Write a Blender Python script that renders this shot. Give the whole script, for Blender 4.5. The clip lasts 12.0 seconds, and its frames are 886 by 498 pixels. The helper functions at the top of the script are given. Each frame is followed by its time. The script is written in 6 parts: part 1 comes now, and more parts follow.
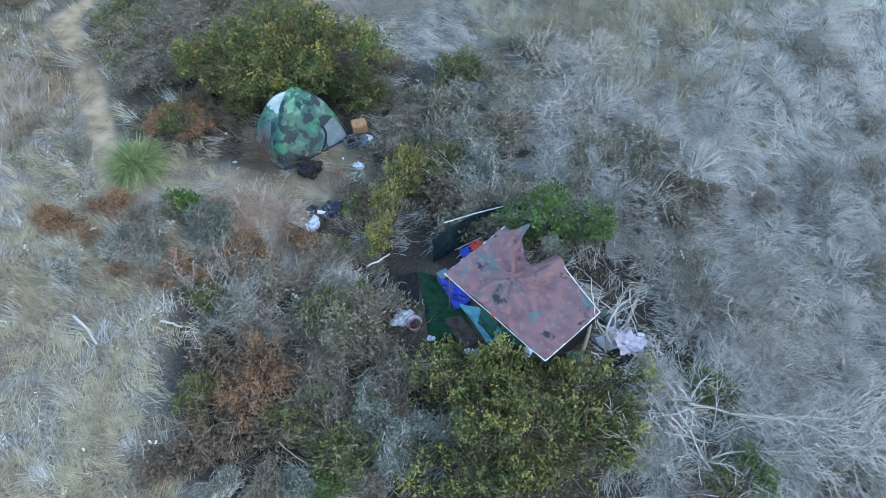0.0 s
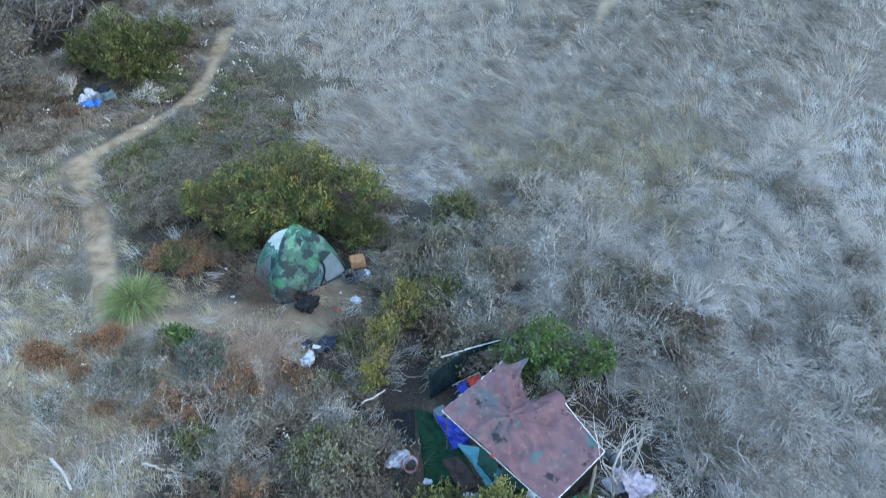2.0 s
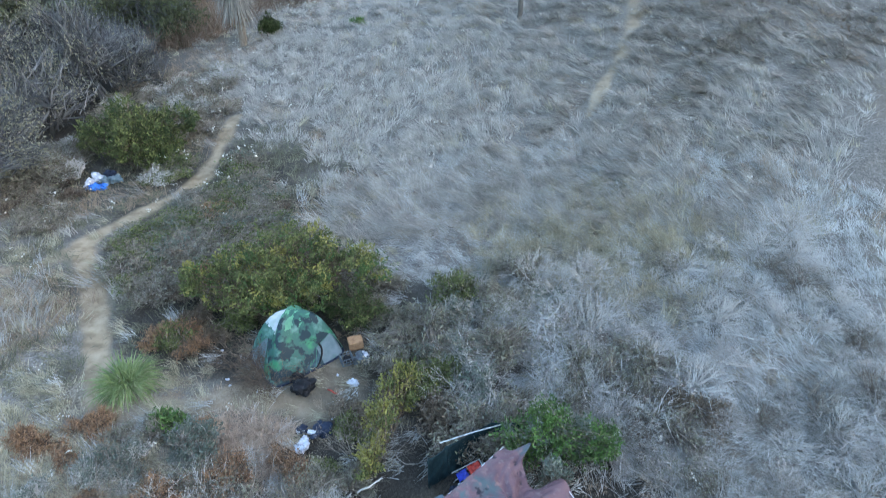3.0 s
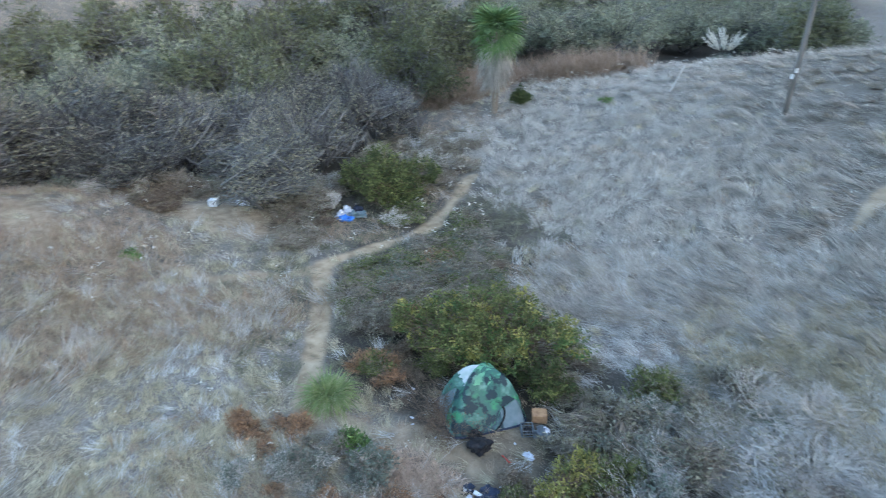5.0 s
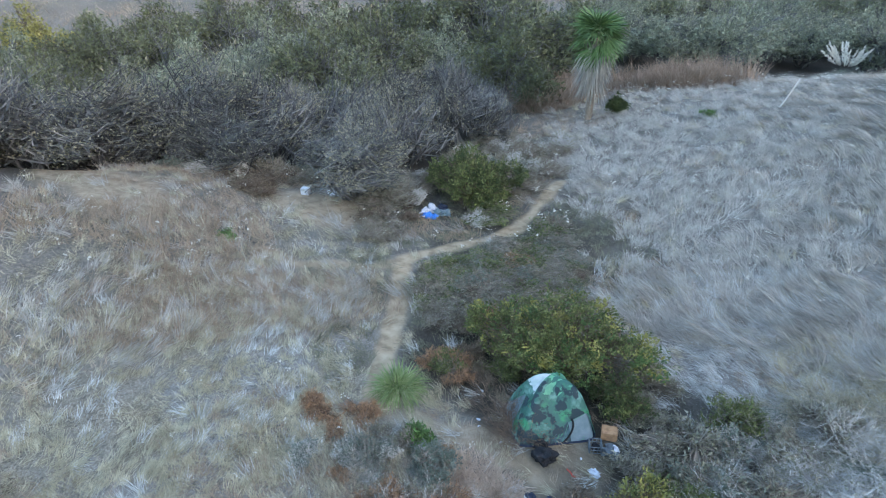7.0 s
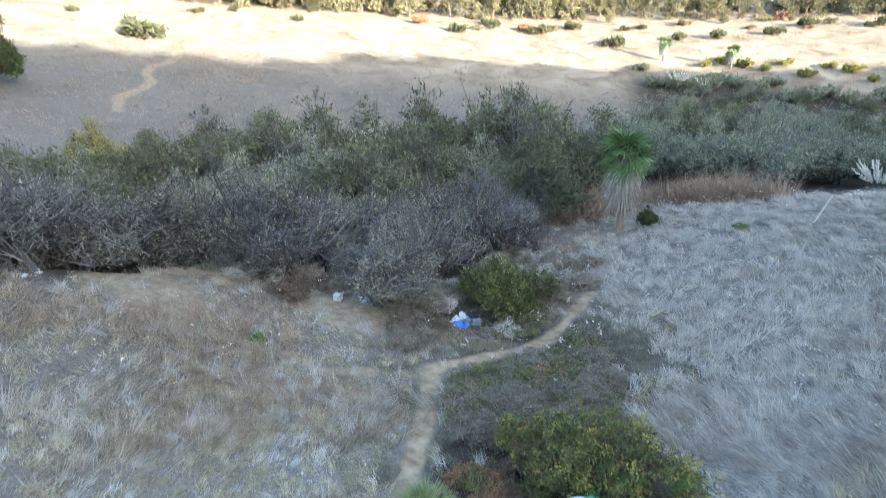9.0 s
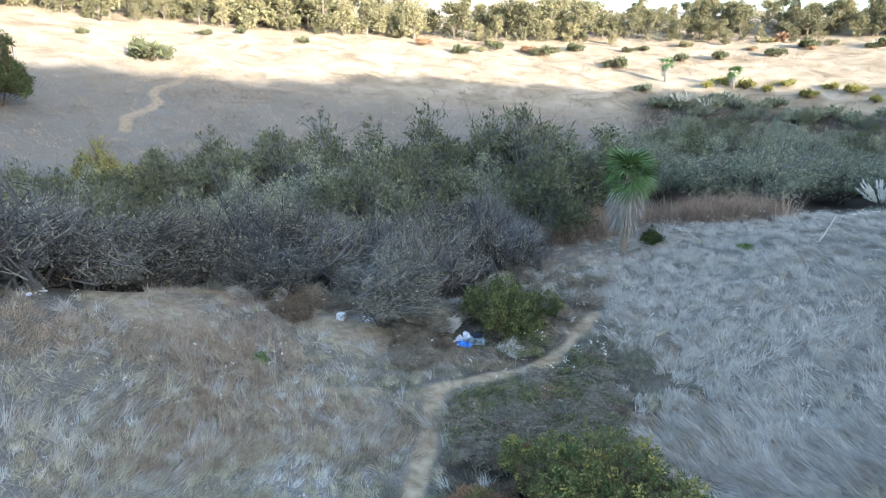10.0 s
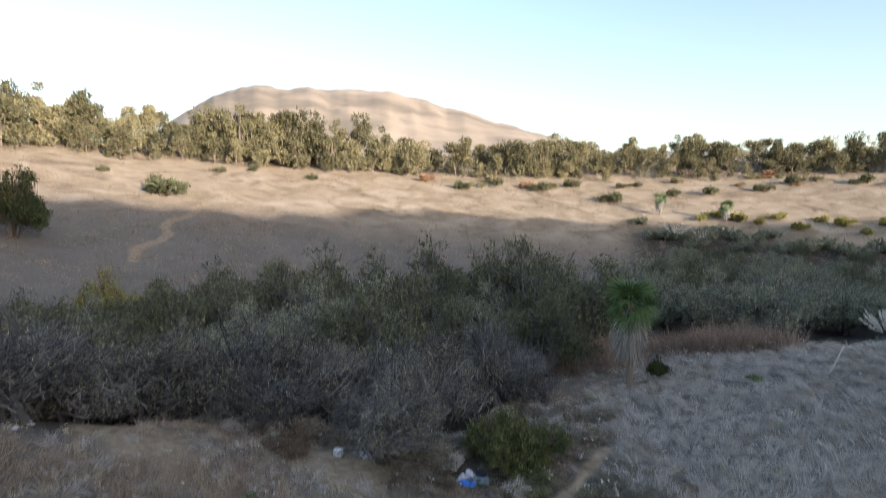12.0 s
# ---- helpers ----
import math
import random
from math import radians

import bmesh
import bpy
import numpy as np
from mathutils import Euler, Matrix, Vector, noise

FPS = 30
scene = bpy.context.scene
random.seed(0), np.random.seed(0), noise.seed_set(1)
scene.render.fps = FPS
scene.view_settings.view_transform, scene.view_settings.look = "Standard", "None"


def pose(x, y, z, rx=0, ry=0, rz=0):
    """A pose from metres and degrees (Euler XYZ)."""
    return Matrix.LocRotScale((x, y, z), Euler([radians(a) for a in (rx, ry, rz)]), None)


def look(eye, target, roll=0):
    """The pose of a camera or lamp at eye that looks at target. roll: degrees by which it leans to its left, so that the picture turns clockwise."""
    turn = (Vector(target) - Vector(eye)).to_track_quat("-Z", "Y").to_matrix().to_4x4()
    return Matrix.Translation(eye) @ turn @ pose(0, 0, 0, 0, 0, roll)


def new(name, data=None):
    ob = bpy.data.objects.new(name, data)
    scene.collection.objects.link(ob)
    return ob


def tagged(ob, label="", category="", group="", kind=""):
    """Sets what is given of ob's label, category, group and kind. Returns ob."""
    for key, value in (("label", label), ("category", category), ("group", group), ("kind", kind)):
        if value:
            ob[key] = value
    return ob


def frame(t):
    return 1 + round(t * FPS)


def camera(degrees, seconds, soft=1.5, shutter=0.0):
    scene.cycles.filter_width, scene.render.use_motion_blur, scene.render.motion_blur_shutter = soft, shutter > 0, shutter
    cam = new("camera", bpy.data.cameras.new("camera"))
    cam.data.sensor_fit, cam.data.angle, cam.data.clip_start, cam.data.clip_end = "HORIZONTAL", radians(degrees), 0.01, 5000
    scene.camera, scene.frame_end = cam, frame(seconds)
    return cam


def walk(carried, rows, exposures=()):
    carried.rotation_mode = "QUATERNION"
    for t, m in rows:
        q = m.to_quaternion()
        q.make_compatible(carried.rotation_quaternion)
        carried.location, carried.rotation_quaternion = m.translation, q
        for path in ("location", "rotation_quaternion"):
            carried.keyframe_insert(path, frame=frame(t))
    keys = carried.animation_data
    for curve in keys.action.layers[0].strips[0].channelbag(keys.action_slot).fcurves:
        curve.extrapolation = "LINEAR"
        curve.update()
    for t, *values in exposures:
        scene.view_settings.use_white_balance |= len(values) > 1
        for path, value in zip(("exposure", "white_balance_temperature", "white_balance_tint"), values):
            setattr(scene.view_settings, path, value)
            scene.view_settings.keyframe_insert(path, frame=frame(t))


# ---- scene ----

# ------------------------------------------------------------------ camera
EYE = 14.0
cam = camera(72.3, 12.0, 0.8, 0.5)
TURNS = [
    (0.0, 0.00, -55.31, 0.05), (0.5, -0.14, -54.26, 0.08), (1.0, -0.26, -51.10, 0.16), (1.5, -0.30, -46.90, 0.14),
    (2.0, -0.42, -42.71, 0.17), (2.5, -0.52, -38.53, 0.18), (2.7, -0.58, -37.15, 0.21), (4.3, 5.78, -28.98, -0.83), (4.5, 11.10, -28.83, -0.78), (5.0, 22.50, -28.53, -0.41),
    (5.5, 25.61, -28.47, -0.13), (6.0, 27.56, -28.40, -0.16), (6.5, 29.55, -28.35, -0.04), (8.3, 34.03, -27.79, 0.07), (8.5, 34.12, -26.13, 0.09),
    (9.0, 34.33, -18.15, 0.11), (9.5, 34.51, -16.55, 0.12), (10.0, 34.69, -16.33, 0.08), (10.5, 34.80, -14.55, 0.12),
    (11.0, 34.86, -12.82, 0.10), (11.5, 34.90, -10.55, 0.08), (12.0, 34.90, -4.10, 0.09)]
STOPS = [(0.0, 2.87, 6100, 10), (2.5, 2.87, 6000, 10), (6.5, 2.77, 5880, 10), (8.5, 2.75, 5880, 10), (9.5, 2.68, 5820, 10), (10.5, 2.45, 5680, 7), (11.0, 2.3, 5600, 5), (11.5, 2.05, 5750, 6), (12.0, 1.44, 6330, 18)]
walk(cam, [(t, pose(0, 0, EYE, 0, 0, yaw) @ pose(0, 0, 0, 90 + tilt, 0, 0) @ pose(0, 0, 0, 0, 0, roll)) for t, yaw, tilt, roll in TURNS], STOPS)

# ------------------------------------------------------------------ sky and sun
SUN_AZ, SUN_EL = 105.0, 11.0
world = bpy.data.worlds.new("sky")
scene.world = world
world.use_nodes = True
sky = world.node_tree.nodes.new("ShaderNodeTexSky")
sky.sky_type, sky.sun_disc = "NISHITA", False
sky.sun_elevation, sky.sun_rotation = radians(SUN_EL), radians(SUN_AZ)
sky.air_density, sky.dust_density, sky.ozone_density = 1.0, 2.0, 1.0
world.node_tree.links.new(sky.outputs[0], world.node_tree.nodes["Background"].inputs[0])
world.node_tree.nodes["Background"].inputs[1].default_value = 0.15
lamp = bpy.data.lights.new("sun", "SUN")
lamp.energy, lamp.angle, lamp.color = 3.4, radians(0.6), (1.0, 0.89, 0.75)
sun = new("sun", lamp)
aim = Vector((math.sin(radians(SUN_AZ)) * math.cos(radians(SUN_EL)), math.cos(radians(SUN_AZ)) * math.cos(radians(SUN_EL)), math.sin(radians(SUN_EL))))
sun.matrix_world = look(aim * 60, (0, 0, 0))


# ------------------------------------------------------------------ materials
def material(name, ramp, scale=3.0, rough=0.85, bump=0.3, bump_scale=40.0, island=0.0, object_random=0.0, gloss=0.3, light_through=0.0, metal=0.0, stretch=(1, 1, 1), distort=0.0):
    """A surface whose colour runs through ramp by noise at two scales, by piece and by object."""
    m = bpy.data.materials.new(name)
    m.use_nodes = True
    n, l = m.node_tree.nodes, m.node_tree.links
    bsdf = n["Principled BSDF"]
    bsdf.inputs["Roughness"].default_value, bsdf.inputs["Metallic"].default_value = rough, metal
    bsdf.inputs["Specular IOR Level"].default_value = gloss
    co = n.new("ShaderNodeTexCoord")
    mp = n.new("ShaderNodeMapping")
    mp.inputs["Scale"].default_value = stretch
    l.new(co.outputs["Object"], mp.inputs["Vector"])
    big, fine = n.new("ShaderNodeTexNoise"), n.new("ShaderNodeTexNoise")
    big.inputs["Scale"].default_value, big.inputs["Detail"].default_value, big.inputs["Distortion"].default_value = scale, 5.0, distort
    fine.inputs["Scale"].default_value, fine.inputs["Detail"].default_value = bump_scale, 4.0
    l.new(mp.outputs[0], big.inputs["Vector"]), l.new(mp.outputs[0], fine.inputs["Vector"])
    terms = [(big.outputs["Fac"], max(0.0, 1.0 - island - object_random) * 0.7), (fine.outputs["Fac"], max(0.0, 1.0 - island - object_random) * 0.3)]
    if island:
        terms.append((n.new("ShaderNodeNewGeometry").outputs["Random Per Island"], island))
    if object_random:
        terms.append((n.new("ShaderNodeObjectInfo").outputs["Random"], object_random))
    total = None
    for socket, weight in terms:
        k = n.new("ShaderNodeMath")
        k.operation = "MULTIPLY_ADD"
        l.new(socket, k.inputs[0])
        k.inputs[1].default_value, k.inputs[2].default_value = weight, 0.0
        if total:
            l.new(total, k.inputs[2])
        total = k.outputs[0]
    r = n.new("ShaderNodeValToRGB")
    lo, hi = (0.3, 0.7) if not (island or object_random) else (0.15, 0.85)
    els = r.color_ramp.elements
    while len(els) < len(ramp):
        els.new(0.5)
    for i, c in enumerate(ramp):
        els[i].position, els[i].color = lo + (hi - lo) * i / max(1, len(ramp) - 1), (*c, 1)
    l.new(total, r.inputs[0])
    l.new(r.outputs[0], bsdf.inputs["Base Color"])
    if bump:
        b = n.new("ShaderNodeBump")
        b.inputs["Strength"].default_value, b.inputs["Distance"].default_value = bump, 0.02
        l.new(fine.outputs["Fac"], b.inputs["Height"])
        l.new(b.outputs[0], bsdf.inputs["Normal"])
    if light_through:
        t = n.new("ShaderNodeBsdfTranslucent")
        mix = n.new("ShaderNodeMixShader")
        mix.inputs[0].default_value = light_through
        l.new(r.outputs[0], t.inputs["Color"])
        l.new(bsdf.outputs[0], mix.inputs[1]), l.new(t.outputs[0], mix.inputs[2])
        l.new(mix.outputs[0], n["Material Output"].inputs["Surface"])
    return m


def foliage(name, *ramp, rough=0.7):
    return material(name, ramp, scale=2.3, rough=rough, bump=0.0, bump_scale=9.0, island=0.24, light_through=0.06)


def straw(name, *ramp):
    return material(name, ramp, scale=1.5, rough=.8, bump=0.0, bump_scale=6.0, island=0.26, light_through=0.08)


M = {}
M["thicket_twig"] = material("thicket_twig", [(.03, .03, .029), (.108, .105, .1), (.29, .28, .265)], 1.2, .9, 0, 60, island=.45)
M["bark"] = material("bark", [(.10, .08, .06), (.22, .18, .14), (.30, .26, .21)], 6, .9, .6, 60)
M["grey_twig"] = material("grey_twig", [(.075, .062, .048), (.205, .172, .136), (.40, .352, .29)], 4, .9, 0, 60, island=.5)
M["pale_twig"] = material("pale_twig", [(.32, .295, .26), (.50, .465, .42), (.64, .605, .56)], 4, .85, .3, 60, island=.4)
M["brown_twig"] = material("brown_twig", [(.07, .05, .035), (.14, .10, .07), (.20, .15, .11)], 4, .9, 0, 60, island=.5)
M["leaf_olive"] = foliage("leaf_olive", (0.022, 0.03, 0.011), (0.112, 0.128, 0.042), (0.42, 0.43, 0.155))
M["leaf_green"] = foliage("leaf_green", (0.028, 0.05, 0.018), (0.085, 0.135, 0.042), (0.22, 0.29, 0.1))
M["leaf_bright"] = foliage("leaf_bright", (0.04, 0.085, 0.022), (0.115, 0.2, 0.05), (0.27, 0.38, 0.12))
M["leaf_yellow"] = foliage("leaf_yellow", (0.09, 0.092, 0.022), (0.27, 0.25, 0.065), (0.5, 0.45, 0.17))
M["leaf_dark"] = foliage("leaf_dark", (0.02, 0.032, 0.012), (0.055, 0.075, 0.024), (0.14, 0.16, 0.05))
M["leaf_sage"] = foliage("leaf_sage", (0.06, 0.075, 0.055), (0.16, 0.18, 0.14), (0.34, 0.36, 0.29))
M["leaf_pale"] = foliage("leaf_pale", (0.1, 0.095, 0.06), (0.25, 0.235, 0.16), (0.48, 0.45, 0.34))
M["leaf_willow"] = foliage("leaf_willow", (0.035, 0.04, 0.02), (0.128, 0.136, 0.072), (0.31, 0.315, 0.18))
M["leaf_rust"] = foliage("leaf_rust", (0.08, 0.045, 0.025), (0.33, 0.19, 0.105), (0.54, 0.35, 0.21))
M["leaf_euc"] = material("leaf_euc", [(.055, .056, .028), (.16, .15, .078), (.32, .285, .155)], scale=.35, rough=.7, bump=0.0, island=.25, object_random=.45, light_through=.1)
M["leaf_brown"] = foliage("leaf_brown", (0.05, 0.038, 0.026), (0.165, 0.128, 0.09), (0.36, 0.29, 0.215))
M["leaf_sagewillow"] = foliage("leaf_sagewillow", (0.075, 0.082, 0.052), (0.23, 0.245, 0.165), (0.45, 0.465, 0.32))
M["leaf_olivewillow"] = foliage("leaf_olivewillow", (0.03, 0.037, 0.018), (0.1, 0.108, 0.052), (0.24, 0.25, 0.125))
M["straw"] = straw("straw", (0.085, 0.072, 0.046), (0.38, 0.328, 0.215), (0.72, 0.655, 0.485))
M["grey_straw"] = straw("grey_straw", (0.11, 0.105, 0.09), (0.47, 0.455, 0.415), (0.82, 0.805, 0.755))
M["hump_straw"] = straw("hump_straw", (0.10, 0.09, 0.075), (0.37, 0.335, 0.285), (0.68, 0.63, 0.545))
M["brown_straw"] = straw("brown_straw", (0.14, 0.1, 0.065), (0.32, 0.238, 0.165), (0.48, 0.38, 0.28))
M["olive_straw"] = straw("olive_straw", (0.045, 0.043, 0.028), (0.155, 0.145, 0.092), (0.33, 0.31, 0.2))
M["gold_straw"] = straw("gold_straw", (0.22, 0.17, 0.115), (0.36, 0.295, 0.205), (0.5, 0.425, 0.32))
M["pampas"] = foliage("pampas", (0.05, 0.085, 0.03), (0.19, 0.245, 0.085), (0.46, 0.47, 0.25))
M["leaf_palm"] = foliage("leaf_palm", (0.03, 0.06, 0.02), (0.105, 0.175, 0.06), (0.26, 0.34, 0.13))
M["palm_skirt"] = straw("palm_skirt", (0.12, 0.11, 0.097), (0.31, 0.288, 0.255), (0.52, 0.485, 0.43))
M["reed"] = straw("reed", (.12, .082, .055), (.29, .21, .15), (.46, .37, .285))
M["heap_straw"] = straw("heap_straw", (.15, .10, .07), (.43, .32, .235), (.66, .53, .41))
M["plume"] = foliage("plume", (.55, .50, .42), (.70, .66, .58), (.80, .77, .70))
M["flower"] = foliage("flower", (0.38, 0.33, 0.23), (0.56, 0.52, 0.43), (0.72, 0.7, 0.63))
M["soil"] = material("soil", [(.15, .125, .10), (.23, .195, .155), (.31, .27, .22)], 2.5, .95, .6, 45)


def ground_material():
    m = bpy.data.materials.new("dry_ground")
    m.use_nodes = True
    n, l = m.node_tree.nodes, m.node_tree.links
    bsdf = n["Principled BSDF"]
    bsdf.inputs["Roughness"].default_value, bsdf.inputs["Specular IOR Level"].default_value = 0.95, 0.15
    co = n.new("ShaderNodeTexCoord")

    def noise_at(scale, detail=5.0, distort=0.0):
        t = n.new("ShaderNodeTexNoise")
        t.inputs["Scale"].default_value, t.inputs["Detail"].default_value, t.inputs["Distortion"].default_value = scale, detail, distort
        l.new(co.outputs["Object"], t.inputs["Vector"])
        return t.outputs["Fac"]

    def ramp(socket, lo, hi, *cols):
        r = n.new("ShaderNodeValToRGB")
        els = r.color_ramp.elements
        while len(els) < len(cols):
            els.new(0.5)
        for i, c in enumerate(cols):
            els[i].position, els[i].color = lo + (hi - lo) * i / (len(cols) - 1), (*c, 1)
        l.new(socket, r.inputs[0])
        return r.outputs[0]

    def blend(fac, a, b):
        x = n.new("ShaderNodeMix")
        x.data_type = "RGBA"
        l.new(fac, x.inputs[0]), l.new(a, x.inputs[6]), l.new(b, x.inputs[7])
        return x.outputs[2]

    def weight(name):
        a = n.new("ShaderNodeAttribute")
        a.attribute_name = name
        return a.outputs["Fac"]

    thatch = blend(ramp(noise_at(0.35), .4, .62, (0, 0, 0), (1, 1, 1)), ramp(noise_at(9, 6, 1.5), .3, .7, (.085, .07, .052), (.20, .17, .127), (.36, .312, .243)),
                   ramp(noise_at(7, 6, 2.0), .3, .7, (.09, .082, .07), (.215, .197, .175), (.39, .368, .333)))
    gold = ramp(noise_at(0.12, 8, 1.0), .3, .7, (.18, .14, .095), (.32, .26, .18), (.43, .36, .27))
    earth = ramp(noise_at(2.2, 8), .3, .7, (.235, .175, .11), (.35, .268, .172), (.45, .355, .24))
    # leaf litter, taken near black so the colour carries the shade under brush
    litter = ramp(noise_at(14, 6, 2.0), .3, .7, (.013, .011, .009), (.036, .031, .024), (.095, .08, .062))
    pale = blend(ramp(noise_at(.07, 4, .6), .42, .6, (0, 0, 0), (1, 1, 1)), ramp(noise_at(6, 7, 2.0), .3, .7, (.075, .065, .053), (.165, .146, .122), (.29, .262, .222)), ramp(noise_at(4, 7, 2.0), .3, .7, (.06, .052, .042), (.14, .122, .1), (.25, .222, .185)))
    c = blend(weight("pale"), thatch, pale)
    c = blend(weight("gold"), c, gold)
    hill = ramp(noise_at(.012, 5, 1.0), .35, .65, (.19, .17, .14), (.28, .245, .195), (.35, .305, .245))
    c = blend(weight("hill"), c, hill)
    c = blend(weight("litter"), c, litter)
    c = blend(weight("soil"), c, earth)
    l.new(c, bsdf.inputs["Base Color"])
    b = n.new("ShaderNodeBump")
    b.inputs["Strength"].default_value, b.inputs["Distance"].default_value = 0.7, 0.06
    l.new(noise_at(16, 7, 1.0), b.inputs["Height"])
    l.new(b.outputs[0], bsdf.inputs["Normal"])
    return m


M["ground"] = ground_material()


# ------------------------------------------------------------------ mesh tools
def mesh_of(name, verts, tris, smooth=False):
    me = bpy.data.meshes.new(name)
    verts, tris = np.asarray(verts, dtype=np.float32).reshape(-1, 3), np.asarray(tris, dtype=np.int32).reshape(-1, 3)
    me.vertices.add(len(verts))
    me.vertices.foreach_set("co", verts.ravel())
    me.loops.add(tris.size)
    me.loops.foreach_set("vertex_index", tris.ravel())
    me.polygons.add(len(tris))
    me.polygons.foreach_set("loop_start", np.arange(0, tris.size, 3, dtype=np.int32))
    me.polygons.foreach_set("use_smooth", np.full(len(tris), smooth))
    me.update(calc_edges=True)
    return me


def join(*pieces):
    vs, ts, k = [], [], 0
    for v, t in pieces:
        vs.append(v)
        ts.append(t + k)
        k += len(v)
    return np.concatenate(vs), np.concatenate(ts)


def bm_mesh(name, bm, smooth=False):
    me = bpy.data.meshes.new(name)
    bm.normal_update()
    bm.to_mesh(me)
    bm.free()
    for p in me.polygons:
        p.use_smooth = smooth
    return me


def part(name, shape, mat, parent=None, label="", smooth=False):
    """A bmesh, a mesh or a pair of arrays as ONE object, under a thing or a part."""
    if isinstance(shape, bmesh.types.BMesh):
        shape = bm_mesh(name, shape, smooth)
    elif isinstance(shape, tuple):
        shape = mesh_of(name, *shape, smooth)
    if not shape.materials:
        shape.materials.append(M[mat] if isinstance(mat, str) else mat)
    ob = new(name, shape)
    ob.parent = parent
    return tagged(ob, label)


def thing(name, m, label, category, group="", kind=""):
    ob = new(name)
    ob.empty_display_size = 0.2
    ob.matrix_basis = m
    return tagged(ob, label, category, group, kind)


def unit(v):
    return v / np.maximum(1e-9, np.linalg.norm(v, axis=-1, keepdims=True))


def leaf_quads(pos, way, length, width, rng):
    """Folded diamond leaves: one each at pos, along way."""
    way = unit(way)
    side = unit(np.cross(way, unit(rng.normal(size=way.shape))))
    lift = np.cross(side, way)
    length, width = np.broadcast_to(length, len(pos))[:, None], np.broadcast_to(width, len(pos))[:, None]
    mid = pos + way * length * .45 + lift * width * .25
    v = np.stack([pos, mid + side * width * .5, pos + way * length, mid - side * width * .5], 1).reshape(-1, 3)
    k = np.arange(len(pos))[:, None] * 4
    return v, np.concatenate([k + [0, 1, 2], k + [0, 2, 3]], 1).reshape(-1, 3)


def leaf_tris(pos, way, length, width, rng):
    """Single-triangle leaves for plants far from the eye."""
    way = unit(way)
    side = unit(np.cross(way, unit(rng.normal(size=way.shape))))
    length, width = np.broadcast_to(length, len(pos))[:, None], np.broadcast_to(width, len(pos))[:, None]
    v = np.stack([pos + side * width * .5, pos + way * length, pos - side * width * .5], 1).reshape(-1, 3)
    return v, np.arange(len(v)).reshape(-1, 3)


def spikes(a, b, ra):
    """Thin flat twigs that taper to a point."""
    way = unit(b - a)
    side = unit(np.cross(way, np.roll(way, 1, 1) + [.3, -.2, .1])) * np.broadcast_to(ra, len(a))[:, None]
    return np.stack([a - side, a + side, b], 1).reshape(-1, 3), np.arange(3 * len(a)).reshape(-1, 3)


def ribbons(a, b, ra, rb):
    """Thin flat sticks."""
    way = unit(b - a)
    side = unit(np.cross(way, np.roll(way, 1, 1) + [.3, -.2, .1]))
    ra, rb = np.broadcast_to(ra, len(a))[:, None], np.broadcast_to(rb, len(a))[:, None]
    v = np.stack([a - side * ra, a + side * ra, b + side * rb, b - side * rb], 1).reshape(-1, 3)
    k = np.arange(len(a))[:, None] * 4
    return v, np.concatenate([k + [0, 1, 2], k + [0, 2, 3]], 1).reshape(-1, 3)


def sticks(a, b, ra, rb, thick, sides=4):
    """Round limbs where thick, flat ones where thin."""
    t = ra > thick
    got = []
    if t.any():
        got.append(prisms(a[t], b[t], ra[t], rb[t], sides))
    if (~t).any():
        got.append(ribbons(a[~t], b[~t], ra[~t], rb[~t]))
    return join(*got)


def prisms(a, b, ra, rb, sides=3):
    """Tapered sticks from a to b."""
    a, b = np.asarray(a, float), np.asarray(b, float)
    way = unit(b - a)
    ref = np.where(np.abs(way[:, 2:]) < .9, [[0., 0., 1.]], [[1., 0., 0.]])
    u = unit(np.cross(way, ref))
    w = np.cross(way, u)
    ra, rb = np.broadcast_to(ra, len(a))[:, None], np.broadcast_to(rb, len(a))[:, None]
    ring = [math.tau * i / sides for i in range(sides)]
    v = np.stack([a + (u * math.cos(t) + w * math.sin(t)) * ra for t in ring] + [b + (u * math.cos(t) + w * math.sin(t)) * rb for t in ring], 1).reshape(-1, 3)
    f = []
    for i in range(sides):
        j = (i + 1) % sides
        f += [[i, j, sides + j], [i, sides + j, sides + i]]
    f += [[sides, sides + i, sides + i + 1] for i in range(1, sides - 1)]
    return v, (np.arange(len(a))[:, None, None] * 2 * sides + np.array(f)[None]).reshape(-1, 3)


def blades(base, way, length, width, droop, rng, segs=2):
    """Grass blades that start at base, run along way and bend down by droop."""
    n = len(base)
    length, width, droop = (np.broadcast_to(q, n)[:, None] for q in (length, width, droop))
    way = unit(way)
    side = unit(np.cross(way, [0, 0, 1.0]) + rng.normal(size=way.shape) * .25)
    rows = []
    for i in range(segs):
        s = i / segs
        p = base + way * length * s - np.array([0, 0, 1.0]) * length * droop * s * s
        w = width * (1 - .6 * s) * .5
        rows += [p + side * w, p - side * w]
    rows.append(base + way * length - np.array([0, 0, 1.0]) * length * droop)
    v = np.stack(rows, 1).reshape(-1, 3)
    f = []
    for i in range(segs - 1):
        f += [[2 * i, 2 * i + 1, 2 * i + 3], [2 * i, 2 * i + 3, 2 * i + 2]]
    f.append([2 * segs - 2, 2 * segs - 1, 2 * segs])
    return v, (np.arange(n)[:, None, None] * (2 * segs + 1) + np.array(f)[None]).reshape(-1, 3)


# ------------------------------------------------------------------ the lie of the land
def swell(x, k):
    return np.log1p(np.exp(-np.abs(x) / k)) * k + np.maximum(x, 0)


def step(a, b, x):
    t = np.clip((x - a) / (b - a), 0, 1)
    return t * t * (3 - 2 * t)


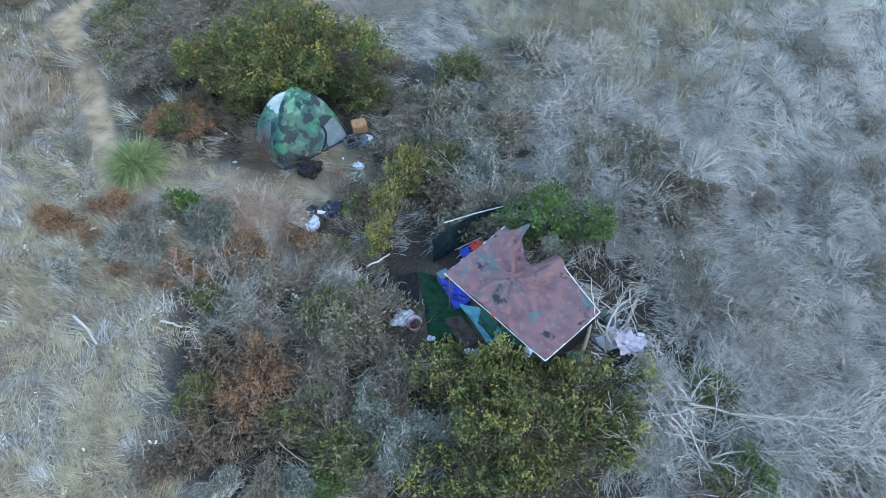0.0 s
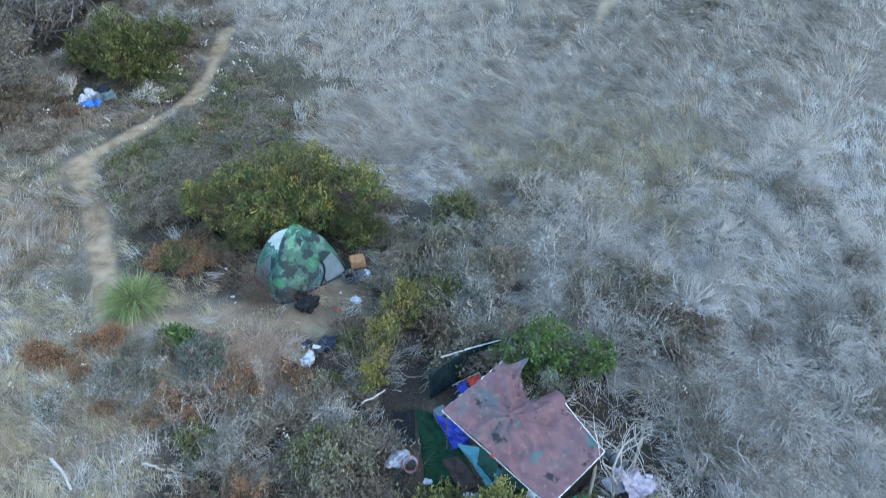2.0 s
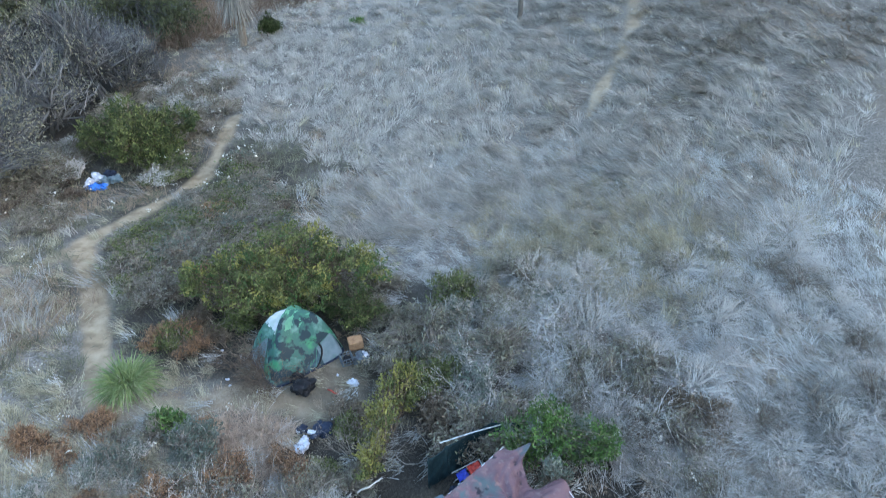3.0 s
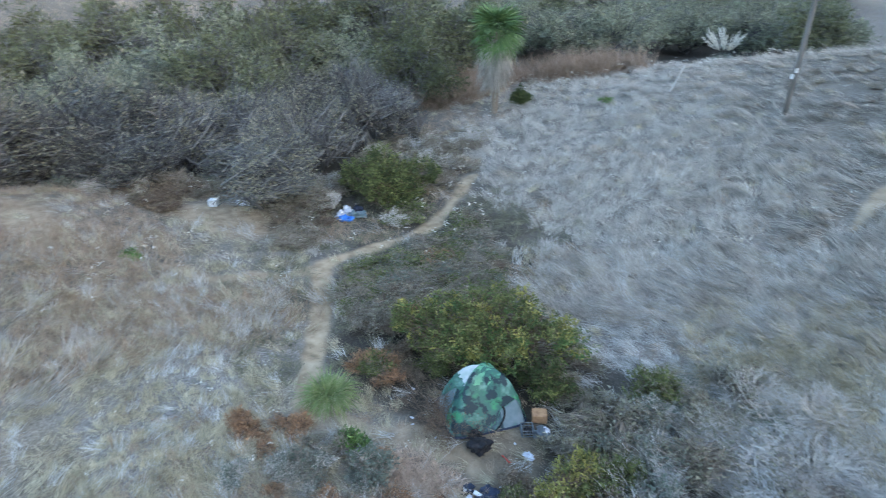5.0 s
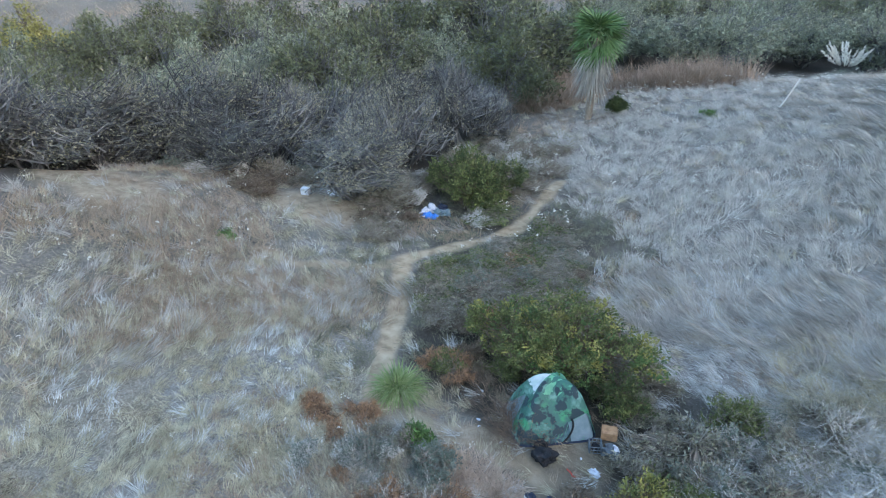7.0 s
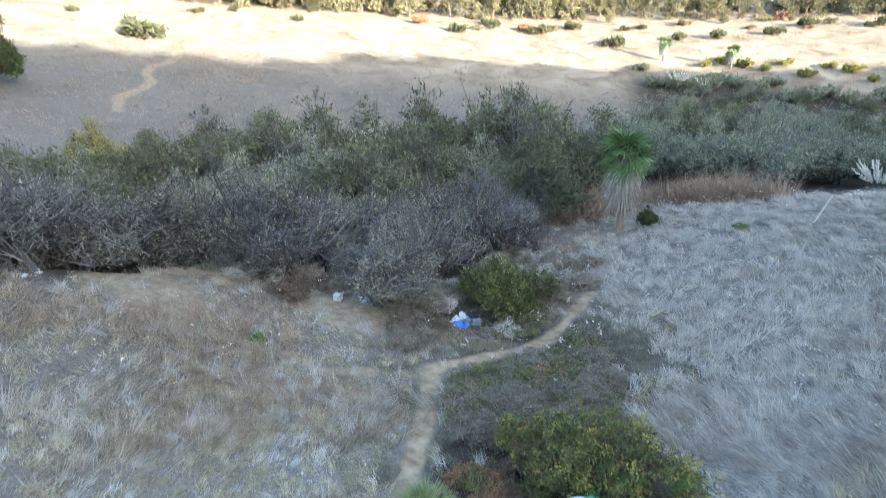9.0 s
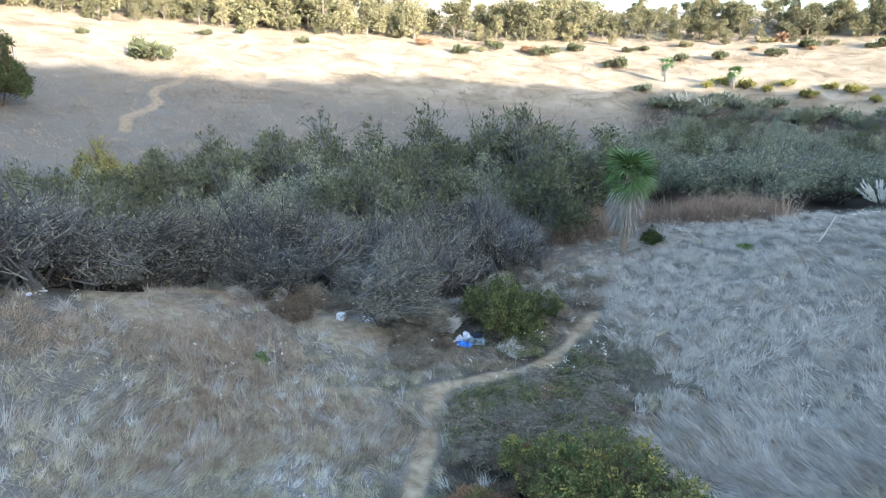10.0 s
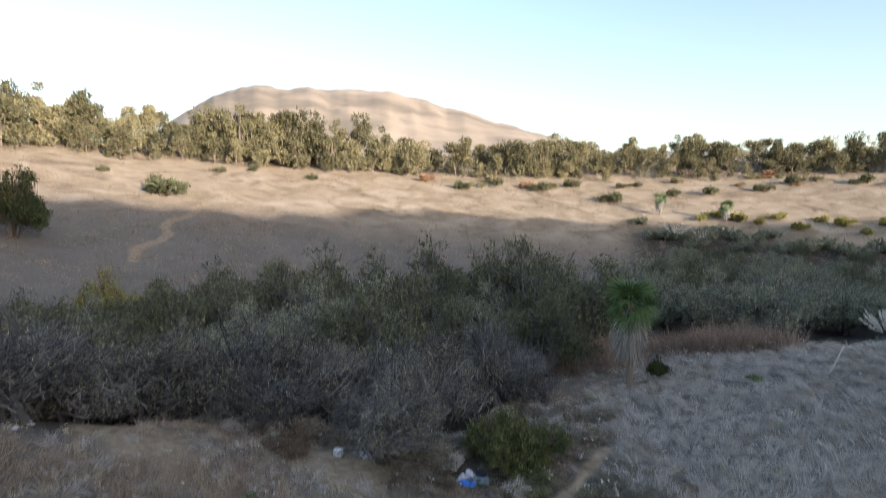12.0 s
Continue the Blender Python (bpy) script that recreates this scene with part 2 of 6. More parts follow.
def mound(x, y, cx, cy, sx, sy):
    return np.exp(-.5 * (((x - cx) / sx) ** 2 + ((y - cy) / sy) ** 2))


def terrain(x, y):
    x, y = np.asarray(x, float), np.asarray(y, float)
    r, az = np.hypot(x, y), np.degrees(np.arctan2(x, y))
    z = 4.4 * mound(x, y, 7, 44, 15, 14) + 2.6 * mound(x, y, 16, 26, 9, 14) + 4.2 * mound(x, y, 30, 50, 14, 15)      # the grassy hump beside the camp
    z += 2.6 * mound(x, y, -29, 13.5, 9, 8) + 2.6 * mound(x, y, -37, 8, 6, 4.5) + .8 * mound(x, y, -9, 5, 4, 5)       # the bank above the creek
    z -= 1.2 * step(33, 40, r) * step(-30, -40, az) * step(95, 75, r)             # the creek bed
    start = 112 + .9 * np.clip(az + 42, -32, 55)
    front = step(40, 10, az) * step(-130, -95, az)
    z += front * .27 * (swell(r - start, 9) - .8 * swell(r - start - 140, 25))    # the slope over the valley
    peak = 105 * step(-66, -51.5, az) * (1 - .84 * np.clip((az + 39.5) / 20, 0, 1)) * step(6, -14, az)
    peak = peak * (1 + .012 * np.sin(az * 1.7 + .6) + .006 * np.sin(az * 5.3) - .035 * np.abs(np.sin(az * .9 + r * .008 + np.sin(az * .5))) * step(540, 640, r) * step(860, 760, r))
    z += peak * step(480, 900, r) * step(1500, 950, r)                            # the hill behind
    along = y + 75
    crest = 76 - 10 * step(40, 110, along) - 16 * step(125, 195, along) - 14 * step(180, 250, along) + 1.5 * np.sin(y * .31) + np.sin(y * .83)
    z += crest * np.exp(-(np.maximum(np.abs(x - 190) - 25, 0) / 35) ** 2) * step(520, 380, along) * step(-700, -500, y)   # the ridge that keeps the sun off the valley
    z += step(420, 760, r) * (.8 * np.sin(az * 1.3) + .7 * np.sin(az * .57 + r * .009) + .5 * np.sin(az * 2.3 + r * .02))
    return z + .07 * step(95, 60, r) * np.sin(x * 1.3 + 2 * np.sin(y * .7)) * np.sin(y * 1.1)


def on_ground(x, y, turn=0.0, size=1.0, sink=0.0):
    return pose(x, y, float(terrain(x, y)) - sink, 0, 0, turn) @ Matrix.Diagonal((size, size, size, 1))


TRAILS = [
    [(-9.0, 10.9), (-9.6, 11.6), (-10.6, 13.6), (-11.9, 16.4), (-13.1, 18.3), (-13.45, 19.0), (-13.1, 20.0), (-11.72, 21.8), (-10.4, 24.4), (-10.5, 26.4), (-10.65, 28.2), (-10.5, 29.8)],
    [(-9.6, 11.6), (-8.3, 11.2), (-7.0, 11.4), (-5.6, 11.7), (-4.2, 11.6), (-3.4, 11.2)],
    [(-13.3, 18.8), (-14.6, 17.6), (-16.9, 16.0), (-18.8, 15.6)],
    [(6.6, 25.0), (7.6, 27.0), (8.8, 29.3), (10.1, 32.1), (10.6, 34.5), (10.2, 37.5)],
    [(-98, 52), (-103.6, 55.5), (-105.5, 59), (-107, 62), (-110, 65.6), (-114, 66.8), (-117.5, 70.5), (-119, 74.8), (-122, 79), (-124.6, 80.6), (-127, 85)]]
TRAIL_WIDTH = [.36, .45, .32, .26, .95]
TRAIL_WEAR = [.95, .6, .75, .75, .75]


def trail_weight(x, y, wide=1.0):
    best = np.zeros_like(x)
    for line, width, wear in zip(TRAILS, TRAIL_WIDTH, TRAIL_WEAR):
        for (ax, ay), (bx, by) in zip(line, line[1:]):
            t = np.clip(((x - ax) * (bx - ax) + (y - ay) * (by - ay)) / ((bx - ax) ** 2 + (by - ay) ** 2), 0, 1)
            d = np.hypot(x - ax - t * (bx - ax), y - ay - t * (by - ay)) + .10 * np.sin(x * 1.9 + y * 1.3) + .05 * np.sin(x * 4.1 - y * 3.3)
            best = np.maximum(best, wear * step(width * 1.35 * wide, width * .55 * wide, d))
    clearing = mound(x, y, -3.5, 11.9, 1.2, 1.1)
    camp = mound(x, y, .4, 7.6, 1.6, 1.4)
    bare = mound(x, y, -19.8, 20.6, 2.2, 1.5)
    crest = .7 * step(.25, .8, mound(x, y, -28.5, 14.8, 5.0, 1.7) + .12 * np.sin(x * 1.7 + y * 2.1))
    best = np.maximum(best, crest)
    return np.maximum(best, np.maximum(.30 * step(.35, .6, clearing), np.maximum(.16 * step(.5, .8, camp), .75 * step(.3, .7, bare))))


def litter_shade_weight(x, y):
    """Leaf litter under the brush, with the shade beneath and between plants painted in."""
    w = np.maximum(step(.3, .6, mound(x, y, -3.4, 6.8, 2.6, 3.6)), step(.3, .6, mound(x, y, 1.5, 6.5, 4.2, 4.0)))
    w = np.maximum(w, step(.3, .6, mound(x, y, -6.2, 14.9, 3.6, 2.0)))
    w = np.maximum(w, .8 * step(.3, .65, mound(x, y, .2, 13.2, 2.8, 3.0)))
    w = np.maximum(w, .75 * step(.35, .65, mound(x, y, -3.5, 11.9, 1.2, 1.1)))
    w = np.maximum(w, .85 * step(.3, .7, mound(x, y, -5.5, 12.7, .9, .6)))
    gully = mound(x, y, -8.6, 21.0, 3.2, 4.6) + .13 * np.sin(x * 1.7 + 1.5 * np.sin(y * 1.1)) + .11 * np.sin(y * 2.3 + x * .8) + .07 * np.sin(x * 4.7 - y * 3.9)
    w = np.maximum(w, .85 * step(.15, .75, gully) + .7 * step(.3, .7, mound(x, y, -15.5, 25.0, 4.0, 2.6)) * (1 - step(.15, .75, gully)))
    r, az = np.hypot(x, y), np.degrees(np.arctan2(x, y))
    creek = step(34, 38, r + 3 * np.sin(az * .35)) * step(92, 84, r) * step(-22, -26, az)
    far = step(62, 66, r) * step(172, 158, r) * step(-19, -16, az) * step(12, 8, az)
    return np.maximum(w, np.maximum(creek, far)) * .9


def build_ground():
    az = np.radians(np.concatenate([np.linspace(-180, -85, 40)[:-1], np.linspace(-85, -64, 50)[:-1], np.linspace(-64, -53, 80)[:-1], np.linspace(-53, 50, 250), np.linspace(50, 180, 50)[1:-1]]))
    r = np.concatenate([np.linspace(.4, 3, 8), np.concatenate([np.geomspace(3.15, 9, 40), np.geomspace(9.1, 34, 170), np.geomspace(34.4, 60, 40)]), np.geomspace(61, 100, 25), np.geomspace(100.8, 160, 70), np.geomspace(162, 320, 38), np.geomspace(326, 1100, 70), np.geomspace(1150, 4200, 12)])
    A, R = np.meshgrid(az, r)
    x, y = (R * np.sin(A)).ravel(), (R * np.cos(A)).ravel()
    v = np.stack([x, y, terrain(x, y)], 1)
    v = np.concatenate([v, [[0, 0, float(terrain(0, 0))]]])
    na, nr = len(az), len(r)
    i, j = np.meshgrid(np.arange(nr - 1), np.arange(na), indexing="ij")
    a, b = (i * na + j).ravel(), (i * na + (j + 1) % na).ravel()
    t = np.concatenate([np.stack([a, b, b + na], 1), np.stack([a, b + na, a + na], 1)])
    j = np.arange(na)
    t = np.concatenate([t, np.stack([(j + 1) % na, j, np.full(na, na * nr)], 1)])
    me = mesh_of("ground", v, t, True)
    me.materials.append(M["ground"])
    x, y = v[:, 0], v[:, 1]
    rr, aa = np.hypot(x, y), np.degrees(np.arctan2(x, y))
    # the litter weight also paints shade below brush, gully and thicket
    for name, w in (("soil", trail_weight(x, y)), ("litter", litter_shade_weight(x, y)), ("gold", step(128, 165, rr)), ("hill", step(300, 500, rr)), ("pale", step(15, 26, rr) * .8)):
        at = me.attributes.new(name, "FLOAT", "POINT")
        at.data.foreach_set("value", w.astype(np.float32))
    return tagged(new("ground", me), "dry grassy valley floor and slopes with worn dirt trails", "ground", kind="structure")


build_ground()


# ------------------------------------------------------------------ plants
def lumpy(d, rng, lumps=9, depth=.38):
    """How far a crown reaches in each direction: uneven, with bays and bulges."""
    c = unit(rng.normal(size=(lumps, 3)) * [1, 1, .7] + [0, 0, .25])
    k = rng.uniform(5, 14, lumps)
    bulge = np.exp((d @ c.T - 1) * k).max(1)
    return 1 - depth + depth * bulge


def crown_tips(n, rx, ry, h, rng, lumps=9, low=.25, inner=.25):
    """Twig ends over a crown of several bulging lobes of unlike height."""
    m = max(3, int(lumps * .7))
    a = rng.uniform(0, math.tau, m) + np.arange(m) * 2.4
    o = np.sqrt((np.arange(m) + .3) / m)
    c = np.stack([np.cos(a) * o * rx * .72, np.sin(a) * o * ry * .72], 1)
    size = rng.uniform(.30, .48, m) * (1.4 if m < 5 else 1.2 if m < 8 else 1)
    tall = h * rng.uniform(.52, 1.0, m) * (1 - .22 * o)
    tall[0] = h
    pick = rng.choice(m, n, p=size ** 2 / (size ** 2).sum())
    d = unit(rng.normal(size=(n, 3)))
    d[:, 2] = np.abs(d[:, 2]) - low * rng.random(n)
    d = unit(d)
    reach = lumpy(d, rng, 7, .3) * np.where(rng.random(n) < inner, rng.uniform(.4, .9, n), rng.uniform(.86, 1.06, n))
    k = size[pick]
    p = np.stack([c[pick, 0] + d[:, 0] * reach * rx * k, c[pick, 1] + d[:, 1] * reach * ry * k, tall[pick] * (.45 + .55 * d[:, 2] * reach)], 1)
    if n > 90:
        # most twigs crowd into sprigs
        to = rng.integers(0, max(8, n // 9), n)
        crowd = rng.random(n) < .7
        p = np.where(crowd[:, None], p[to] + rng.normal(size=(n, 3)) * (.055 * min(rx, ry, h) + .02), p)
        d, pick = np.where(crowd[:, None], d[to], d), np.where(crowd, pick[to], pick)
    p[:, 2] = np.maximum(p[:, 2], .04 * h)
    return p, unit(d + np.stack([c[pick, 0] / rx, c[pick, 1] / ry, 0 * k], 1) * .5)


def shrub_shapes(rx, ry, h, tips, leaves, leaf, seed, lumps=9, slim=.5, spread=.05, spray=.2, twig=.006, low=.25, stems=9, inner=.3, far=False, simple=False):
    """Stems, twigs and leaf sprays of one shrub."""
    rng = np.random.default_rng(seed)
    p, d = crown_tips(tips, rx, ry, h, rng, lumps, low, inner)
    root = rng.normal(size=(stems, 3)) * [.12 * rx, .12 * ry, 0]
    fork = crown_tips(stems, rx * .5, ry * .5, h * .55, rng)[0]
    near = np.argmin(((p[:, None] - fork[None]) ** 2).sum(2) * rng.uniform(.3, 1.7, (tips, stems)), 1)
    mid = fork[near] * .4 + p * .6 + rng.normal(size=p.shape) * [.12 * rx, .12 * ry, .06 * h]
    some = rng.random(tips) < (.3 if far else .6)
    wood = join(prisms(root - [0, 0, .08], fork, twig * 5, twig * 3, 5), ribbons(fork[near][some], mid[some], twig * 2, twig * 1.3), spikes(mid, p + d * spray * .3, twig * 1.4), spikes(mid * .5 + p * .5, p + rng.normal(size=p.shape) * [.13 * rx, .13 * ry, .07 * h] + [0, 0, .05 * h], twig * 1.1))
    n = tips * leaves
    if not leaves:
        return wood, None
    way = np.repeat(unit(d + rng.normal(size=d.shape) * .45 + [0, 0, .2]), leaves, 0)
    at = np.repeat(p, leaves, 0) - way * spray * rng.uniform(-.35, 1, (n, 1)) + rng.normal(size=(n, 3)) * spread
    at[:, 2] = np.maximum(at[:, 2], .02)
    size = leaf * rng.uniform(.6, 1.35, n)
    make = leaf_tris if far or simple else leaf_quads
    return wood, make(at, way * .8 + rng.normal(size=(n, 3)) * .75 + [0, 0, .2], size, size * slim, rng)


def shrub(name, x, y, rx, ry, h, label, leaf_mat, twig_mat="brown_twig", tips=900, leaves=12, leaf=.07, seed=1, turn=0.0, category="shrub", group="", extra=(), **kw):
    ob = thing(name, on_ground(x, y, turn), label, category, group)
    wood, green = shrub_shapes(rx, ry, h, tips, leaves, leaf, seed, **kw)
    part("wood", wood, twig_mat, ob)
    if green:
        part("foliage", green, leaf_mat, ob)
    for i, (mat, share, reach) in enumerate(extra):
        e = shrub_shapes(rx * reach, ry * reach, h * reach, max(3, int(tips * share)), leaves, leaf, seed, **kw)[1]
        part("young_leaves", e, mat, ob)
    return ob


def tussock_shape(n, spread, length, width, droop, seed, lean=.8, segs=4, mess=.18):
    rng = np.random.default_rng(seed)
    a = rng.uniform(0, math.tau, n)
    out = rng.random(n) ** .6
    base = np.stack([np.cos(a) * out * spread, np.sin(a) * out * spread, np.zeros(n)], 1)
    way = np.stack([np.cos(a) * out * lean, np.sin(a) * out * lean, np.ones(n) * .8], 1) + rng.normal(size=(n, 3)) * mess
    way[:, 2] = np.abs(way[:, 2]) + .1
    return blades(base, way, length * rng.uniform(.55, 1.15, n), width, droop * rng.uniform(.4, 1.3, n), rng, segs)


def branching(start, way, length, radius, depth, rng, wander=.35, kids=(3, 5), segs=5, shrink=.6, rise=.1):
    """Bent, forking limbs as lists of stick ends and radii."""
    a, b, ra, rb = [], [], [], []
    p, w = np.array(start, float), unit(np.array(way, float))
    for i in range(segs):
        q = p + w * length / segs
        r0, r1 = radius * (1 - .75 * i / segs), radius * (1 - .75 * (i + 1) / segs)
        a.append(p), b.append(q), ra.append(r0), rb.append(r1)
        if depth and i >= 1:
            for _ in range(rng.integers(*kids) // 2 + (i == segs - 1)):
                k = unit(w * .8 + rng.normal(size=3) * .6 + [0, 0, rise])
                sub = branching(q, k, length * shrink * rng.uniform(.6, 1.1), r1 * .7, depth - 1, rng, wander, kids, segs, shrink, rise)
                a += sub[0]
                b += sub[1]
                ra += sub[2]
                rb += sub[3]
        p, w = q, unit(w + rng.normal(size=3) * wander / segs * 1.6 + [0, 0, rise * .3])
    return a, b, ra, rb


def limbs(starts, rng, **kw):
    a, b, ra, rb = [], [], [], []
    for s, w, length, radius, depth in starts:
        q = branching(s, w, length, radius, depth, rng, **kw)
        a += q[0]
        b += q[1]
        ra += q[2]
        rb += q[3]
    return np.array(a), np.array(b), np.array(ra), np.array(rb)


def dead_brush(name, x, y, spread, h, n, label, seed, mat="grey_twig", length=1.2, radius=.01, turn=0.0, rise=.05, depth=2):
    """A tangle of bare sticks fanning from the ground."""
    rng = np.random.default_rng(seed)
    starts = []
    for _ in range(n):
        a, o = rng.uniform(0, math.tau), rng.random() ** .7
        starts.append(((math.cos(a) * o * spread * .6, math.sin(a) * o * spread * .6, -.05), (math.cos(a) * o, math.sin(a) * o, .25 + .75 * rng.random() * h), length * rng.uniform(.5, 1.1), radius * rng.uniform(.6, 1.3), depth))
    ob = thing(name, on_ground(x, y, turn), label, "dead shrub", "dead brush round the camps")
    a, b, ra, rb = limbs(starts, rng, rise=rise, segs=4)
    part("wood", sticks(a, b, np.maximum(ra, .003), np.maximum(rb, .0025), .007), mat, ob)
    return ob


# ---- shrubs round the camps
BUSH = "evergreen shrubs round the camps"
shrub("green_shrub", -5.25, 16.0, 3.5, 2.1, 3.0, "broad olive-green shrub with pale seed tips behind the tent", "leaf_olive", tips=1500, leaves=12, leaf=.11, seed=3, lumps=22, inner=.15, group=BUSH, extra=(("leaf_green", .35, 1.0), ("leaf_yellow", .22, 1.04)))
shrub("green_shrub", 1.35, 4.4, 3.3, 2.1, 2.1, "wide olive and yellow shrub in front of the tarp shelter", "leaf_olive", tips=1500, leaves=12, leaf=.1, seed=4, lumps=24, inner=.15, group=BUSH, extra=(("leaf_yellow", .3, 1.05), ("leaf_dark", .3, .97)))
shrub("green_shrub", 1.35, 5.75, .75, .55, 2.1, "narrow olive and yellow shrub against the tarp edge", "leaf_olive", tips=230, leaves=11, leaf=.09, seed=45, lumps=7, inner=.2, group=BUSH, extra=(("leaf_yellow", .5, 1.03),))
shrub("sage_shrub", -1.1, 4.2, 1.0, 1.1, 1.1, "blue-grey leafy shrub beside the wide olive shrub", "leaf_sage", "pale_twig", tips=520, leaves=7, leaf=.08, seed=46, lumps=9, group=BUSH)
shrub("yellow_shrub", -1.3, 10.75, .75, 2.35, 1.6, "tall thin shrub with yellow-green leaves between the camps", "leaf_yellow", tips=430, leaves=9, leaf=.09, seed=5, inner=.45, lumps=15, turn=-12, group=BUSH, extra=(("leaf_olive", .5, .95),))
shrub("dark_shrub", -2.4, 15.0, 1.3, 1.0, 1.5, "dark green shrub at the tent corner", "leaf_dark", tips=380, leaves=11, leaf=.09, seed=27, lumps=9, group=BUSH, extra=(("leaf_olive", .35, 1.03),))
shrub("green_shrub", 2.8, 9.5, 1.25, 1.15, 2.7, "bright green shrub leaning over the tarp", "leaf_green", "grey_twig", tips=420, leaves=12, leaf=.095, seed=6, lumps=11, inner=.2, group=BUSH, extra=(("leaf_bright", .45, 1.04), ("leaf_sage", .7, .9)))
shrub("sage_shrub", 2.55, 8.2, .55, .5, 2.35, "grey feathery shrub hanging against the tarp edge", "leaf_sage", "grey_twig", tips=300, leaves=6, leaf=.07, seed=47, lumps=5, group=BUSH)
shrub("round_shrub", -14.1, 26.4, 3.0, 2.6, 3.2, "dense rounded dark olive shrub beside the trail", "leaf_olive", tips=1300, leaves=13, leaf=.14, seed=7, lumps=18, inner=.15, group=BUSH, low=.45, extra=(("leaf_dark", .5, .97),))
shrub("small_green_shrub", -7.15, 10.35, .6, .5, .75, "small leafy bright green bush beside the trail", "leaf_green", tips=170, leaves=10, leaf=.11, seed=8, group=BUSH, extra=(("leaf_bright", .5, 1.0),))
shrub("small_green_shrub", 6.6, 3.45, .55, .75, .8, "small bright green bush among dead sticks", "leaf_bright", tips=260, leaves=12, leaf=.06, seed=9, group=BUSH)
shrub("small_green_shrub", -2.4, 3.1, .5, .5, .6, "small bright green bush at the thicket edge", "leaf_bright", tips=140, leaves=10, leaf=.06, seed=10, group=BUSH)
shrub("small_green_shrub", 5.9, 5.5, .5, .7, .5, "low green weed among dead sticks", "leaf_bright", tips=110, leaves=10, leaf=.05, seed=11, group=BUSH)
shrub("sage_shrub", -6.5, 9.8, 1.0, .8, .8, "grey-green sage shrub with bare twigs", "leaf_sage", "grey_twig", tips=420, leaves=8, leaf=.085, seed=12, group=BUSH)
shrub("sage_shrub", -7.9, 9.4, .9, .6, .6, "low grey sage shrub with fine twigs", "leaf_sage", "grey_twig", tips=320, leaves=6, leaf=.075, seed=13, group=BUSH)
shrub("sage_shrub", -2.5, 7.0, 1.1, 1.1, 1.2, "olive-grey half-bare shrub beside the shelter", "leaf_pale", "grey_twig", tips=450, leaves=8, leaf=.085, seed=14, group=BUSH, extra=(("leaf_olive", .4, .95),))
shrub("sage_shrub", -3.4, 8.6, 1.2, .9, .9, "brown-grey half-dead shrub with few leaves", "leaf_pale", "grey_twig", tips=400, leaves=5, leaf=.075, seed=15, group=BUSH)
shrub("sage_shrub", -3.1, 4.6, 1.1, 1.0, 1.0, "olive-grey half-dead shrub with few leaves", "leaf_olive", "grey_twig", tips=420, leaves=7, leaf=.075, seed=16, group=BUSH)
shrub("sage_shrub", -1.5, 4.7, .8, .8, 1.0, "pale grey-green shrub with fine twigs", "leaf_sage", "pale_twig", tips=420, leaves=6, leaf=.085, seed=17, group=BUSH)
shrub("sage_shrub", .6, 12.9, 1.3, 1.0, .9, "grey dry shrub on the slope", "leaf_sage", "grey_twig", tips=420, leaves=5, leaf=.075, seed=18, group=BUSH)
shrub("sage_shrub", 2.2, 14.6, 1.4, 1.0, .9, "pale grey dry shrub on the slope", "leaf_pale", "pale_twig", tips=420, leaves=4, leaf=.075, seed=19, group=BUSH)

DOCK = "rust-brown weed clumps"
for i, (x, y, a, b, h) in enumerate([(-4.3, 5.9, 1.1, .9, .8), (-4.9, 4.9, .8, .7, .7), (-9.3, 10.5, .85, .6, .36), (-8.2, 14.0, .9, .7, .7), (-7.6, 13.6, .6, .5, .6), (-6.6, 8.4, .8, .6, .6), (-8.2, 16.9, 1.0, .8, .8), (-3.6, 9.3, .7, .6, .6), (-10.3, 10.0, .8, .55, .32), (-9.0, 21.2, 1.1, .8, .7), (-5.3, 8.9, .8, .7, .6)]):
    a, b, h = (a * 1.3, b * 1.3, h * 1.3) if y < 10.4 else (a, b, h)
    shrub("rust_weed", x, y, a, b, h, "rust-brown dried weed clump", "leaf_rust", "brown_twig", tips=int(420 * a), leaves=9, leaf=.08, seed=30 + i, category="weed", group=DOCK, slim=.3, spread=.04, spray=.16, simple=True)

BRUSH = [(6.1, 4.3, 1.9, .5, 32, "pale_twig", 1.6, .016), (7.6, 5.4, 2.0, .5, 46, "grey_twig", 1.6, .011), (4.4, 4.0, 1.1, .6, 30, "grey_twig", 1.4, .011), (8.6, 3.9, 1.6, .5, 36, "pale_twig", 1.5, .011),
         (6.3, 8.8, 1.3, .5, 36, "grey_twig", 1.2, .009), (4.4, 10.8, 1.5, .5, 34, "pale_twig", 1.0, .009), (7.4, 7.0, 1.4, .5, 36, "grey_twig", 1.2, .009), (1.2, 11.9, 1.0, .6, 26, "pale_twig", 1.0, .009),
         (-3.6, 7.6, 1.3, .5, 34, "grey_twig", 1.1, .009), (-5.9, 7.4, 1.2, .4, 34, "pale_twig", 1.0, .009), (-7.7, 8.2, 1.1, .5, 34, "grey_twig", .9, .008), (-1.4, 5.6, .9, .5, 24, "grey_twig", 1.0, .008),
         (-5.9, 12.9, .7, .3, 14, "brown_twig", .9, .009), (-2.1, 9.6, .6, .6, 22, "grey_twig", 1.1, .010), (3.6, 13.2, 1.5, .5, 30, "grey_twig", 1.0, .008), (-4.3, 4.9, 1.0, .5, 26, "grey_twig", 1.0, .008),
         (.9, 15.6, 1.6, .6, 30, "grey_twig", 1.1, .008), (2.4, 5.1, .9, .6, 24, "pale_twig", 1.2, .010), (-5.2, 9.9, 1.1, .4, 16, "pale_twig", .8, .007)]
